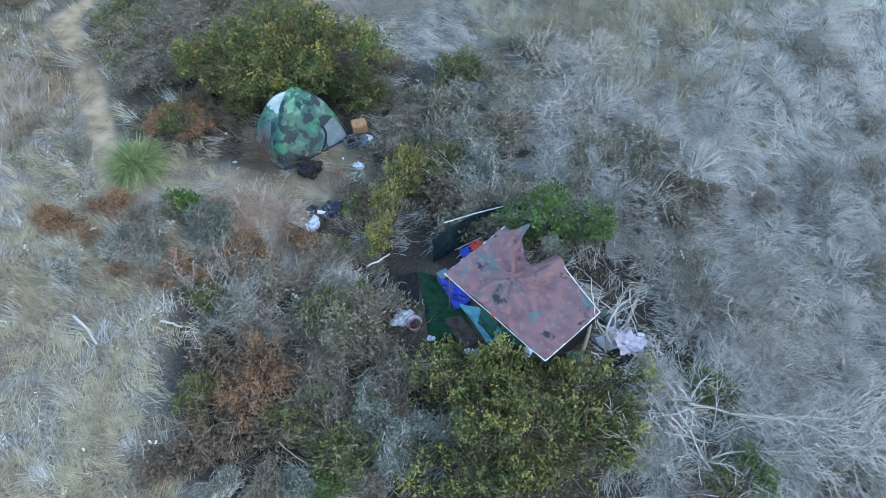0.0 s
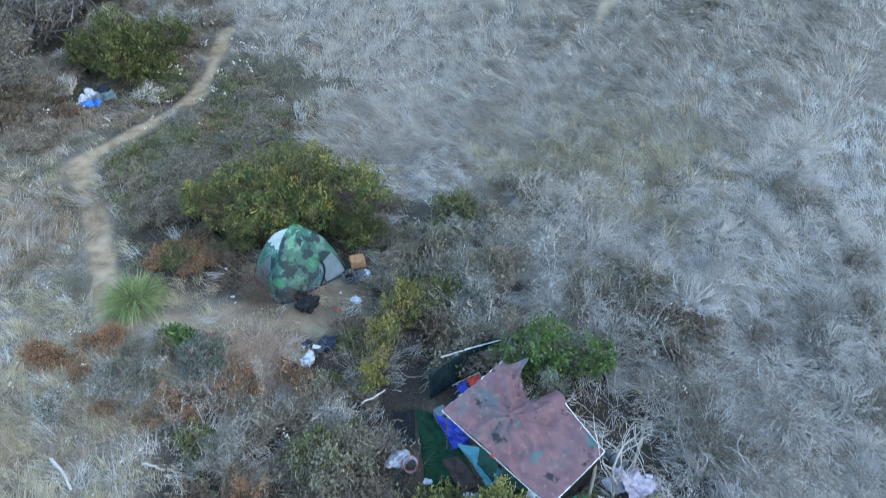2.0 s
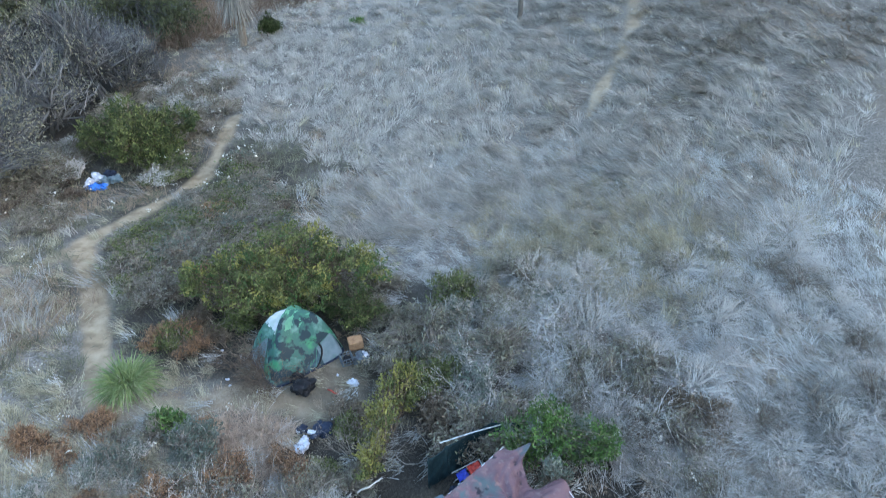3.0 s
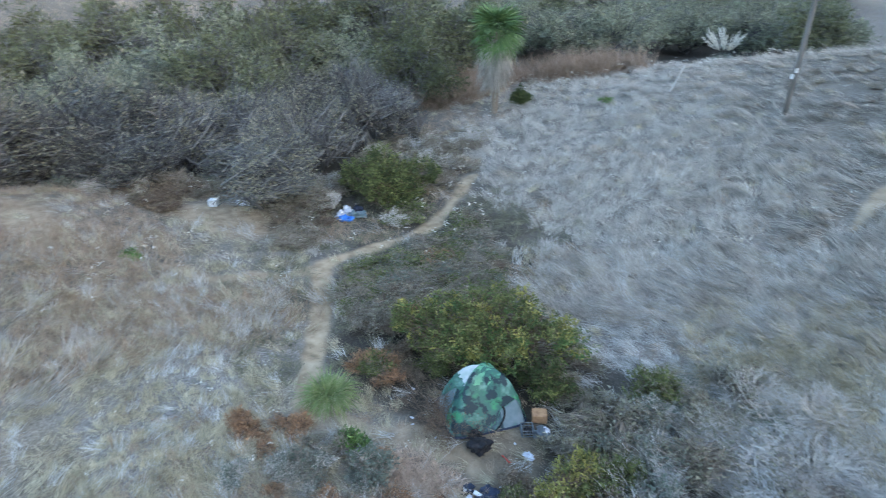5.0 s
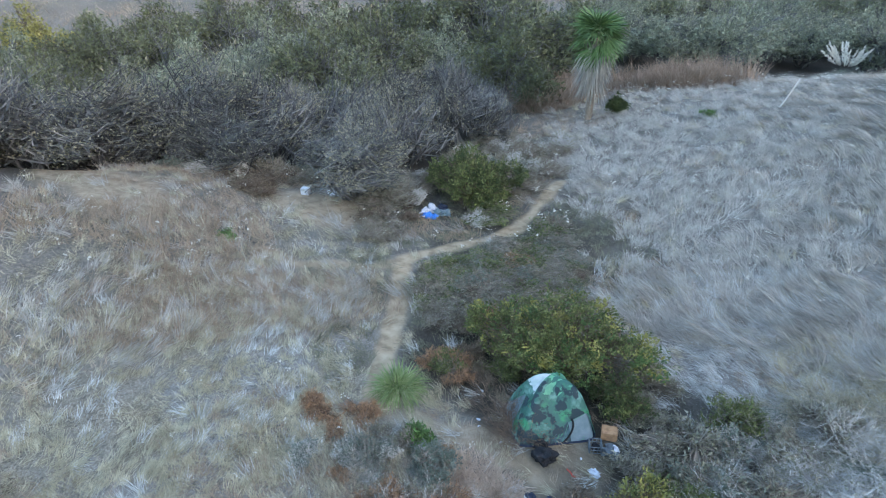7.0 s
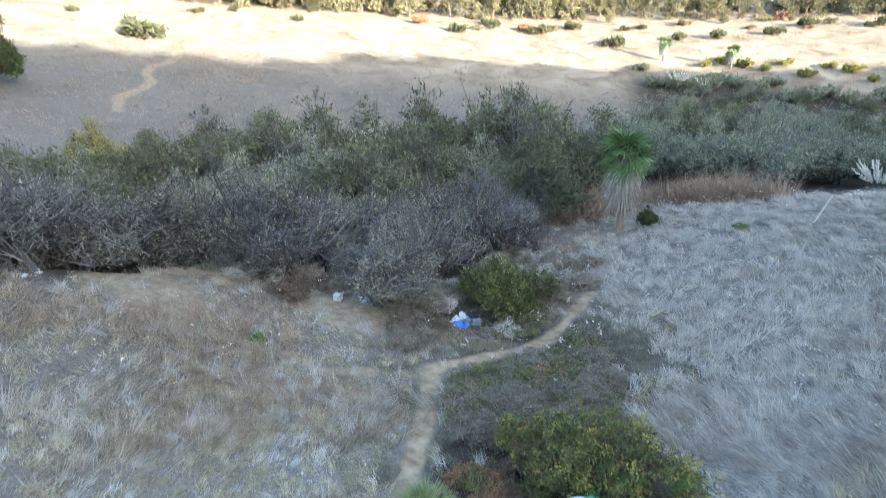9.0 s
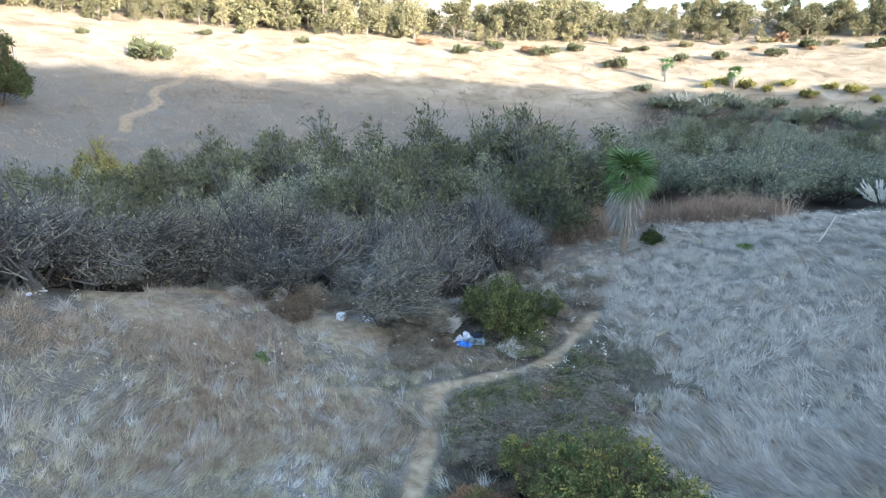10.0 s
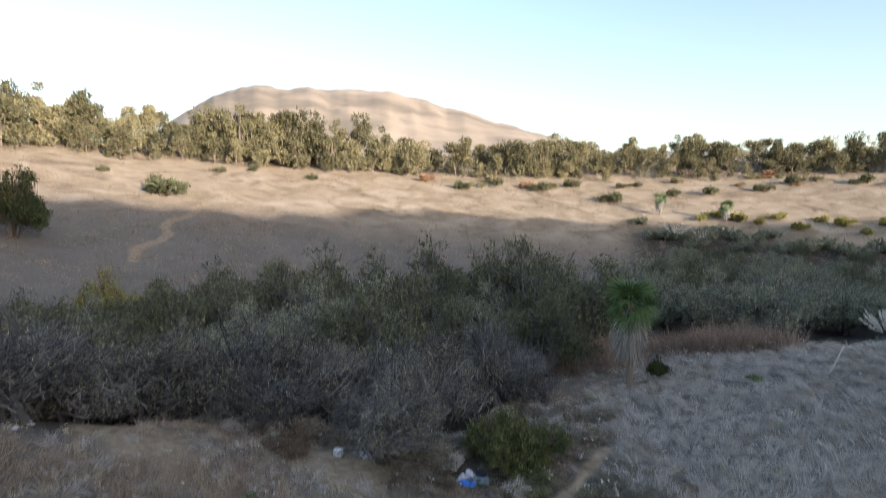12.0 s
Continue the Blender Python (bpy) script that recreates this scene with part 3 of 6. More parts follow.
for i, (x, y, spread, h, n, mat, length, radius) in enumerate(BRUSH):
    dead_brush("dead_brush", x, y, spread, h, n, "tangle of bare pale sticks" if mat == "pale_twig" else "tangle of bare grey-brown sticks", 60 + i, mat, length, radius)


def dome_twigs(rx, h, stems, seed, width=.008):
    """A dry bush: thin stems that fan out from one root and fork three times near a rounded top."""
    rng = np.random.default_rng(seed)
    d = unit(rng.normal(size=(stems, 3)) * [1, 1, .8])
    d[:, 2] = np.abs(d[:, 2]) + .08
    end = d * [rx, rx, h] * rng.uniform(.75, 1.1, (stems, 1))
    root = rng.normal(size=(stems, 3)) * [.1 * rx, .1 * rx, 0]
    bow = root * .5 + end * .5 + rng.normal(size=end.shape) * .1 * rx + [0, 0, .12 * h]
    pieces = [ribbons(root, bow, width * 1.3, width), spikes(bow, end, width)]
    for k in (.45, .62, .8):
        for _ in range(2):
            a = bow * (1 - k) + end * k
            pieces.append(spikes(a, a + (unit(end - root) + rng.normal(size=end.shape) * .55) * rx * rng.uniform(.18, .42, (stems, 1)), width * .75))
    v, t = join(*pieces)
    v[:, 2] = np.maximum(v[:, 2], .01)
    return v, t


DOMES = [mesh_of("wood", *dome_twigs(.75, .62, 110, 801)), mesh_of("wood", *dome_twigs(.9, .5, 120, 802)), mesh_of("wood", *dome_twigs(.6, .6, 90, 803)), mesh_of("wood", *dome_twigs(.8, .7, 110, 804, .009))]
rng = np.random.default_rng(805)
spots = []
while len(spots) < 150:
    x, y = rng.uniform(2.6, 12.5), rng.uniform(1.5, 17.0)
    if math.hypot(x - 2.5, y - 7.2) < 2.6 or math.hypot(x - 4.4, y - 6.5) < 1.25 or (x < 4.6 and y < 6.8) or (x > 8.5 and rng.random() < .5) or min([math.hypot(x - a, y - b) for a, b in spots] + [9]) < .55:
        continue
    spots.append((x, y))
for i, (x, y) in enumerate(spots):
    k, tan = int(rng.integers(4)), rng.random() < .15
    bush = thing("bleached_shrub", on_ground(x, y, rng.uniform(0, 360), rng.uniform(.6, 1.25)), "rounded dry shrub of fine tan twigs" if tan else "rounded dry shrub of fine bleached twigs", "shrub", "bleached shrubs on the slope")
    twigs = part("wood", DOMES[k], "pale_twig", bush)
    twigs.material_slots[0].link = "OBJECT"
    twigs.material_slots[0].material = M["grey_twig" if tan else "pale_twig"]


HEAPS = [(-5.3, 10.35, .75), (-4.55, 9.95, .75), (-4.15, 9.25, .65), (-6.0, 10.15, .6), (-5.0, 9.7, .7), (-4.4, 10.4, .5)]
for i, (x, y, r) in enumerate(HEAPS):
    heap = thing("straw_heap", on_ground(x, y, 50 * i), "heap of flattened tan straw beside the trail", "dry grass", "straw heaps")
    part("foliage", tussock_shape(1300, r * 1.15, .6, .018, .75, 700 + i, lean=.6, segs=3, mess=.8), "heap_straw", heap)
dead_brush("dead_brush", -5.05, 12.4, .55, .5, 70, "pile of dark dead fronds beside the tent", 95, "brown_twig", .7, .016)
dead_brush("dead_brush", -5.75, 12.85, .45, .35, 18, "tangle of bare grey-brown sticks beside the tent", 96, "brown_twig", .7, .009)


def dead_tree():
    rng = np.random.default_rng(5)
    ob = thing("dead_tree", on_ground(3.95, 6.3), "slender bare bleached dead tree leaning over the tarp", "tree")
    a, b, ra, rb = limbs([((0, 0, -.1), (-.1, .2, 1), 2.3, .045, 2), ((0, 0, .5), (-.6, .3, .9), 2.2, .026, 2), ((0, 0, .6), (.2, .5, 1), 1.8, .022, 1)], rng, segs=6, shrink=.42, wander=.6, kids=(2, 4))
    part("wood", sticks(a, b, np.maximum(ra, .004), np.maximum(rb, .003), .006, 5), "pale_twig", ob)


def fallen_tree():
    rng = np.random.default_rng(15)
    base = np.array([5.4, 4.9, float(terrain(5.4, 4.9))])
    ob = thing("fallen_tree", pose(*base), "bleached fallen dead tree with long bare limbs", "tree")
    a, b, ra, rb = limbs([((.55, -2.1, .2), (-.22, 1.0, .1), 2.3, .055, 2), ((.05, -.1, .55), (1, -.18, .02), 3.1, .04, 2), ((.0, -.2, .55), (-1, -.45, .02), 1.9, .032, 2), ((.1, .0, .5), (.55, .9, .15), 1.7, .03, 2),
                          ((.35, -1.2, .35), (.9, .25, .1), 2.4, .03, 2), ((.3, -.9, .4), (-.8, .15, .2), 1.5, .025, 2), ((.1, 0, .55), (-.7, .8, .2), 1.3, .022, 2)], rng, segs=7, shrink=.5, wander=.7, rise=.02)
    for q in (a, b):
        q[:, 2] = np.maximum(q[:, 2], .03)
    part("wood", sticks(a, b, np.maximum(ra * .75, .006), np.maximum(rb * .75, .005), .009, 5), "pale_twig", ob)


dead_tree()
fallen_tree()

clump = thing("pampas_grass", on_ground(-8.95, 12.1), "fountain of arching green and yellow pampas grass blades", "grass clump")
part("foliage", tussock_shape(1000, .34, 1.3, .032, .95, 2, lean=.9, mess=.26), "pampas", clump)
part("dry_foliage", tussock_shape(520, .40, .95, .016, 1.0, 3, lean=1.5, mess=.3), "straw", clump)


def far_pampas(x, y, n, size, seed):
    ob = thing("pampas_grass", on_ground(x, y, 0, size), "pampas grass clump with tall white plumes", "grass clump", "white-plumed pampas clumps")
    part("foliage", tussock_shape(500, .5, 2.0, .04, .7, seed, lean=1.3, segs=3), "leaf_sage", ob)
    rng = np.random.default_rng(seed)
    for _ in range(n):
        a, o = rng.uniform(0, math.tau), rng.random() ** .5
        base = np.array([math.cos(a) * o * .8, math.sin(a) * o * .8, 1.2])
        tip = base + [math.cos(a) * o * 1.4, math.sin(a) * o * 1.4, rng.uniform(1.0, 1.7)]
        k = rng.random((90, 1))
        at = base * (1 - k) + tip * k
        wide = np.sin(np.clip(k, .05, 1) * math.pi) ** .7
        way = unit(rng.normal(size=(90, 3)) * wide + (tip - base))
        part("plume", leaf_quads(at, way, .28, .06, rng), "plume", ob)
    return ob


far_pampas(2.1, 65.5, 20, 1.05, 21)
far_pampas(-37.5, 152.0, 16, 1.5, 22)
far_pampas(-31.5, 153.0, 7, 1.2, 23)


# ---- palm
def fan_palm(x, y, height, label, seed, detail=1.0, size=1.0):
    rng = np.random.default_rng(seed)
    ob = thing("fan_palm", on_ground(x, y, 0, size), label, "palm tree")
    rings = np.linspace(-.2, height - 1.2, 16)
    a = np.stack([.10 * np.sin(rings[:-1] * .5), 0 * rings[:-1], rings[:-1]], 1)
    b = np.stack([.10 * np.sin(rings[1:] * .5), 0 * rings[1:], rings[1:] + .02], 1)
    part("trunk", prisms(a, b, .27, .23, 10), "bark", ob)
    n = int(900 * detail)
    t = rng.uniform(0, math.tau, n)
    z = rng.uniform(height * .42, height - 1.4, n)
    wide = .28 + .4 * np.clip((z / height - .42) / .4, 0, 1)
    base = np.stack([np.cos(t) * wide, np.sin(t) * wide, z], 1)
    flare = .16 + .26 * np.sin(np.clip((z / height - .25) / .6, 0, 1) * math.pi)
    way = np.stack([np.cos(t) * flare, np.sin(t) * flare, -.55 + 0 * t], 1) + rng.normal(size=(n, 3)) * .12
    part("dead_frond_skirt", blades(base, way, rng.uniform(.7, 1.6, n), .1, .45, rng, 3), "palm_skirt", ob, "grey skirt of hanging dead fronds")
    # one fan leaf: a stalk and a pleated ring of narrow blades
    g = 18
    k = np.linspace(-1.75, 1.75, g)
    root = np.tile([[.7, 0, 0]], (g, 1))
    fan = blades(root, np.stack([np.cos(k), np.sin(k), .05 * np.cos(np.arange(g) * math.pi)], 1), 1.15 + .2 * np.cos(k), .14, .6, rng, 3)
    leaf = mesh_of("frond", *join(prisms([[0, 0, 0]], [[.75, 0, 0]], .025, .015, 4), fan))
    leaf.materials.append(M["leaf_palm"])
    dry = mesh_of("dead_frond", *join(prisms([[0, 0, 0]], [[.75, 0, 0]], .025, .015, 4), fan))
    dry.materials.append(M["palm_skirt"])
    for i in range(int(12 * detail)):
        part("dead_frond", dry, "palm_skirt", ob).matrix_basis = pose(.05, 0, height - 1.45, 0, 0, i * 137.5 + 20) @ pose(.12, 0, 0, rng.uniform(-30, 30), rng.uniform(35, 65), 0)
    for i in range(int(42 * detail)):
        f = part("frond", leaf, "leaf_green", ob)
        up = rng.uniform(-45, 80)
        f.matrix_basis = pose(.05, 0, height - 1.35 + .3 * (up > 20), 0, 0, i * 137.5) @ pose(.12, 0, 0, rng.uniform(-30, 30), -up, 0)
    return ob


fan_palm(-12.9, 40.8, 6.6, "tall fan palm with green crown and grey skirt of dead fronds", 31)
fan_palm(-30.5, 174.0, 5.5, "distant fan palm above a green thicket", 32, .6)
fan_palm(-47.0, 172.0, 6.0, "distant fan palm above a green thicket", 33, .6)
shrub("yucca", -11.4, 42.3, 1.0, .8, 1.7, "low dark green shrub at the foot of the palm", "leaf_dark", tips=300, leaves=10, leaf=.16, seed=40, lumps=14, category="shrub")
shrub("small_green_shrub", -5.2, 40.5, .6, .4, .5, "small yellow-green weed on the hump", "leaf_bright", tips=60, leaves=8, leaf=.12, seed=41, group=BUSH)
shrub("small_green_shrub", -20.4, 15.6, .7, .5, .3, "low green weed patch in dry grass", "leaf_bright", tips=120, leaves=9, leaf=.07, seed=42, group=BUSH)


# ---- low brush that fills the hollows
def brush_kind(name, label, category, seed, wood_mat, leaf_mat, rx, h, tips, leaves, leaf, **kw):
    w, g = shrub_shapes(rx, rx, h, tips, leaves, leaf, seed, simple=True, **kw)
    return name, label, category, mesh_of("wood", *w), mesh_of("foliage", *g), wood_mat, leaf_mat


FILL = {
    "grey": brush_kind("dry_shrub", "bare grey-brown dry shrub with sparse pale leaves", "shrub", 301, "grey_twig", "leaf_pale", .9, .8, 620, 2, .075, twig=.0075, inner=.5),
    "brown": brush_kind("dry_shrub", "brown half-dead shrub with curled leaves", "shrub", 302, "brown_twig", "leaf_brown", .9, .75, 420, 6, .085, twig=.007, inner=.35),
    "olive": brush_kind("dry_shrub", "dull olive shrub with bare twigs", "shrub", 303, "grey_twig", "leaf_olive", .8, .8, 400, 7, .085, twig=.007, inner=.35),
    "sage": brush_kind("dry_shrub", "pale blue-grey sage shrub", "shrub", 304, "pale_twig", "leaf_sage", .8, .6, 500, 4, .075, twig=.0065, inner=.35),
    "rust": brush_kind("rust_weed", "rust-brown dried weed clump", "weed", 305, "brown_twig", "leaf_rust", .8, .6, 420, 8, .075, slim=.35, spread=.04, spray=.15),
    "pale": brush_kind("dry_shrub", "pale bleached dry shrub of fine twigs", "shrub", 306, "pale_twig", "leaf_pale", .9, .6, 760, 1, .06, twig=.0065, inner=.4)}


FAR_FILL = {
    "grey": brush_kind("dry_shrub", "bare grey-brown dry shrub with sparse pale leaves", "shrub", 311, "grey_twig", "leaf_pale", .9, .8, 330, 2, .06, twig=.008, inner=.5),
    "brown": brush_kind("dry_shrub", "brown half-dead shrub with curled leaves", "shrub", 312, "brown_twig", "leaf_brown", .9, .75, 230, 5, .085, twig=.008, inner=.45),
    "olive": brush_kind("dry_shrub", "dull olive shrub with bare twigs", "shrub", 313, "grey_twig", "leaf_olive", .8, .8, 230, 5, .085, twig=.008, inner=.45),
    "sage": brush_kind("dry_shrub", "pale blue-grey sage shrub", "shrub", 314, "grey_twig", "leaf_sage", .8, .6, 260, 4, .08, twig=.008, inner=.4),
    "rust": brush_kind("rust_weed", "rust-brown dried weed clump", "weed", 315, "brown_twig", "leaf_rust", .8, .6, 230, 6, .08, slim=.35, spread=.05, spray=.15),
    "pale": brush_kind("dry_shrub", "pale bleached dry shrub of fine twigs", "shrub", 316, "pale_twig", "leaf_pale", .9, .6, 380, 1, .08, twig=.008, inner=.4)}


def fill(seed, n, x0, x1, y0, y1, kinds, size, gap=.75, keep=None, flat=1.0):
    rng = np.random.default_rng(seed)
    done = []
    for _ in range(n * 12):
        if len(done) >= n:
            break
        x, y = rng.uniform(x0, x1), rng.uniform(y0, y1)
        if min([math.hypot(x - a, y - b) for a, b in done] + [9]) < gap or float(trail_weight(np.array([x]), np.array([y]), 1.6 if y < 15 else 2.9)[0]) > .15 or (keep and not keep(x, y)):
            continue
        done.append((x, y))
        name, label, category, wood, leaves, wood_mat, leaf_mat = (FAR_FILL if math.hypot(x, y) > 17 else FILL)[kinds[int(rng.integers(len(kinds)))]]
        s = size * rng.uniform(.7, 1.3)
        ob = thing(name, on_ground(x, y, rng.uniform(0, 360), s) @ Matrix.Diagonal((1, 1, flat, 1)), label, category, "low brush in the hollows")
        part("wood", wood, wood_mat, ob)
        part("foliage", leaves, leaf_mat, ob)


clear_camp = lambda x, y: not (-1.6 < x < 5.4 and 5.7 < y < 9.6) and min(math.hypot(x + 3.6, y - 12.1) - 1.5, math.hypot(x + 2.6, y - 13.3) - 1.0, math.hypot(x + 3.4, y - 10.4) - .95, math.hypot(x + 4.9, y - 10.0) - 1.35) > 0
fill(401, 24, -6.2, -1.3, 6.8, 10.6, ("grey", "brown", "olive", "pale"), .95, .8, clear_camp)
fill(402, 24, -5.6, -1.2, 3.0, 7.2, ("brown", "olive", "grey", "sage"), .95, .8, clear_camp)
fill(403, 14, 3.4, 6.6, 7.4, 12.5, ("brown", "grey", "grey", "pale"), 1.0, .8, clear_camp)
fill(404, 15, .6, 3.8, 10.4, 16.6, ("sage", "grey", "sage", "pale", "grey", "pale"), 1.35, .75, clear_camp)
fill(414, 12, -2.4, .6, 10.6, 16.4, ("grey", "brown", "olive", "grey"), 1.2, .75, clear_camp)
fill(405, 9, 3.4, 8.8, 2.6, 6.4, ("grey", "pale", "olive"), .8, 1.0, clear_camp)
fill(406, 110, -12.8, -4.0, 16.0, 26.0, ("grey", "olive", "sage", "grey", "grey", "olive", "brown"), 1.2, .45, lambda x, y: x < -10.4 + .62 * (28.6 - y) - .4 and float(mound(x, y, -8.8, 20.6, 2.9, 4.2)) > .3 + .2 * math.sin(x * 1.7 + y * 1.3) + .14 * math.sin(y * 2.7 - x), .6)
fill(407, 44, -18.0, -6.0, 23.0, 36.0, ("grey", "pale", "sage", "grey", "pale"), 1.25, .7, lambda x, y: x < -11.6 and math.hypot(x + 14.1, y - 26.4) > 2.8 and not (-16 < x < -14 and 22.5 < y < 25))
fill(408, 12, -9.6, -6.2, 8.0, 11.4, ("sage", "grey", "rust", "olive", "sage"), .75, .7, lambda x, y: math.hypot(x + 4.9, y - 10.0) > 1.5)
fill(409, 7, -8.9, -6.4, 13.0, 15.4, ("rust", "brown", "olive"), .75, .6)
fill(410, 46, -33.0, -22.0, 19.0, 30.0, ("grey", "pale", "sage"), 1.1, 1.2, lambda x, y: 33 < math.hypot(x, y) < 36.5)
fill(411, 34, -27.0, -15.0, 19.6, 24.0, ("grey", "brown", "grey"), 1.0, .8, lambda x, y: math.hypot(x + 20.6, y - 21.6) > 1.8 and math.hypot(x + 15, y - 23.6) > 1.3)


# ---- creek thicket
def willow_shapes(h, rx, seed, tips, leaves, leaf, mat, twig_mat, twig=.014):
    wood, green = shrub_shapes(rx, rx, h, tips, leaves, leaf, seed, lumps=16, spread=.12, spray=.55, twig=twig, low=.5, stems=10, slim=.4, inner=.45, far=True)
    return [("wood", mesh_of("wood", *wood), twig_mat), ("foliage", mesh_of("foliage", *green), mat)]


KINDS = [("willow_tree", "olive-green willow in the creek thicket", willow_shapes(7, 4.2, 101, 900, 10, .25, "leaf_willow", "thicket_twig")),
         ("willow_tree", "grey-green willow in the creek thicket", willow_shapes(7, 4.4, 102, 900, 10, .25, "leaf_sagewillow", "thicket_twig")),
         ("willow_tree", "dark green willow in the creek thicket", willow_shapes(7, 4.2, 103, 900, 10, .25, "leaf_olivewillow", "thicket_twig")),
         ("bare_shrub", "half-bare grey shrub with pale leaves in the creek thicket", willow_shapes(5, 3.1, 104, 1000, 5, .13, "leaf_pale", "thicket_twig", .02)),
         ("bare_shrub", "leafless grey-brown shrub in the creek thicket", willow_shapes(5, 3.2, 105, 1300, 1, .15, "leaf_pale", "thicket_twig", .02)),
         ("bare_shrub", "half-bare grey-brown shrub in the creek thicket", willow_shapes(5, 3.0, 106, 1000, 3, .12, "leaf_pale", "thicket_twig", .02))]


def plant_kind(k, x, y, size, turn):
    name, label, parts = KINDS[k]
    ob = thing(name, on_ground(x, y, turn, size, .05), label, "tree" if k < 3 else "shrub", "creek thicket")
    for pn, me, mat in parts:
        part(pn, me, mat, ob)
    return ob


rng = np.random.default_rng(77)
for ring, (r0, gap, kinds, size) in enumerate([(36.0, 3.4, (3, 4, 4, 5, 3), 1.05), (40, 4.2, (3, 4, 5, 3), 1.3), (44.5, 4.8, (3, 0, 5, 4, 1), 1.2), (51, 5.4, (0, 1, 5, 2), 1.1), (58.5, 6.0, (0, 1, 2), 1.15), (67, 6.6, (0, 1, 2, 0), 1.25), (77, 7.5, (1, 0, 2), 1.2)]):
    az = -76.0
    while az < -19:
        r = r0 + rng.uniform(-1.6, 1.6)
        edge = (ring == 0 and (-47.5 < az < -43.5 or az > -31)) or (ring == 1 and az > -24) or (ring in (2, 3) and az > -23.5)
        s = size * rng.uniform(.7, 1.2) * (1.0 + .02 * float(step(-62, -54, az)) + (0, 0, 0, .1, .16, .24, .32)[ring] * float(step(-60, -46, az)))
        if ring < 3:
            s *= 1 + .28 * float(step(-46, -52, az))
        if not edge:
            plant_kind(kinds[rng.integers(len(kinds))], r * math.sin(radians(az)), r * math.cos(radians(az)), s, rng.uniform(0, 360))
        az += math.degrees(gap / r) * rng.uniform(.8, 1.15)
for ring, (r0, gap, kinds, size) in enumerate([(70, 5.5, (1, 0, 1), 1.15), (77, 6, (1, 0, 1), 1.25), (86, 7, (1, 0, 1), 1.2), (97, 7, (1, 0), 1.1), (110, 8, (1, 1, 0), 1.0), (123, 9, (1, 0, 1), .9), (136, 10, (1, 1, 0), .85), (150, 11, (1, 0), .75)]):
    az = -19.0 + ring
    while az < 9:
        r = r0 + rng.uniform(-2, 2) - (az + 5) * .25
        if not (ring == 0 and abs(az - 1.8) < 3.6):
            plant_kind(kinds[rng.integers(len(kinds))], r * math.sin(radians(az)), r * math.cos(radians(az)), size * rng.uniform(.8, 1.15), rng.uniform(0, 360))
        az += math.degrees(gap / r) * rng.uniform(.8, 1.15)
plant_kind(3, -19.4, 23.2, 1.1, 40)
shrub("yellow_willow", -70.0, 34.2, 5.5, 4.0, 8.2, "yellow-green leafy willow in the creek thicket", "leaf_yellow", tips=700, leaves=9, leaf=.26, seed=110, lumps=14, spread=.2, spray=.6, far=True, twig=.016, category="tree", extra=(("leaf_yellow", .6, 1.04),))
shrub("dark_tree", -112.0, 40.5, 5.0, 5.0, 13.0, "dark green round tree at the meadow edge", "leaf_dark", tips=1000, leaves=9, leaf=.5, seed=111, spread=.3, spray=.8, far=True, twig=.03, category="tree", low=.6)


# ---- reeds, weeds and grass
def flow(x, y):
    """The way the lodged grass lies."""
    return .6 * np.sin(x * .21 + 1.3 * np.sin(y * .13)) + .6 * np.sin(y * .17 + x * .11) + .4 * np.sin(x * 1.1 - y * .9) + 2.6


def bent_stalks(n, x0, x1, y0, y1, seed, mat, label):
    """Loose bent stalks lying over the brush."""
    rng = np.random.default_rng(seed)
    pieces = []
    for _ in range(n):
        x, y, a, size = rng.uniform(x0, x1), rng.uniform(y0, y1), rng.uniform(0, math.tau), rng.uniform(.4, 1.15)
        k = np.linspace(-.5, .5, 6)
        turn = a + k * rng.normal() * .6
        p = np.stack([x + size * k * np.cos(turn), y + size * k * np.sin(turn), k * 0], 1)
        p[:, 2] = terrain(p[:, 0], p[:, 1]) + rng.uniform(.35, .75) + rng.normal() * .25 * k - .25 * np.abs(k)
        pieces.append(tube_of(p, rng.uniform(.006, .013)))
    tagged(part("dry_stalks", join(*pieces), mat), label, "dry stalks", kind="stuff")


def tube_of(p, radius):
    return prisms(p[:-1], p[1:], radius, radius, 4)


def camp_floor(x, y):
    return step(.35, .6, mound(x, y, .5, 7.5, 1.9, 1.6))


def scatter(n, r0, r1, az0, az1, rng, power=1.0):
    r = np.sqrt(rng.uniform(r0 ** 2, r1 ** 2, n)) if power == 1 else r0 * (r1 / r0) ** rng.random(n)
    a = np.radians(rng.uniform(az0, az1, n))
    return r * np.sin(a), r * np.cos(a)


def patchy(x, y, s=1.0):
    return .5 + .25 * np.sin(x * .9 * s + 2.1 * np.sin(y * .55 * s)) + .25 * np.sin(y * 1.25 * s + 1.7 * np.sin(x * .7 * s))


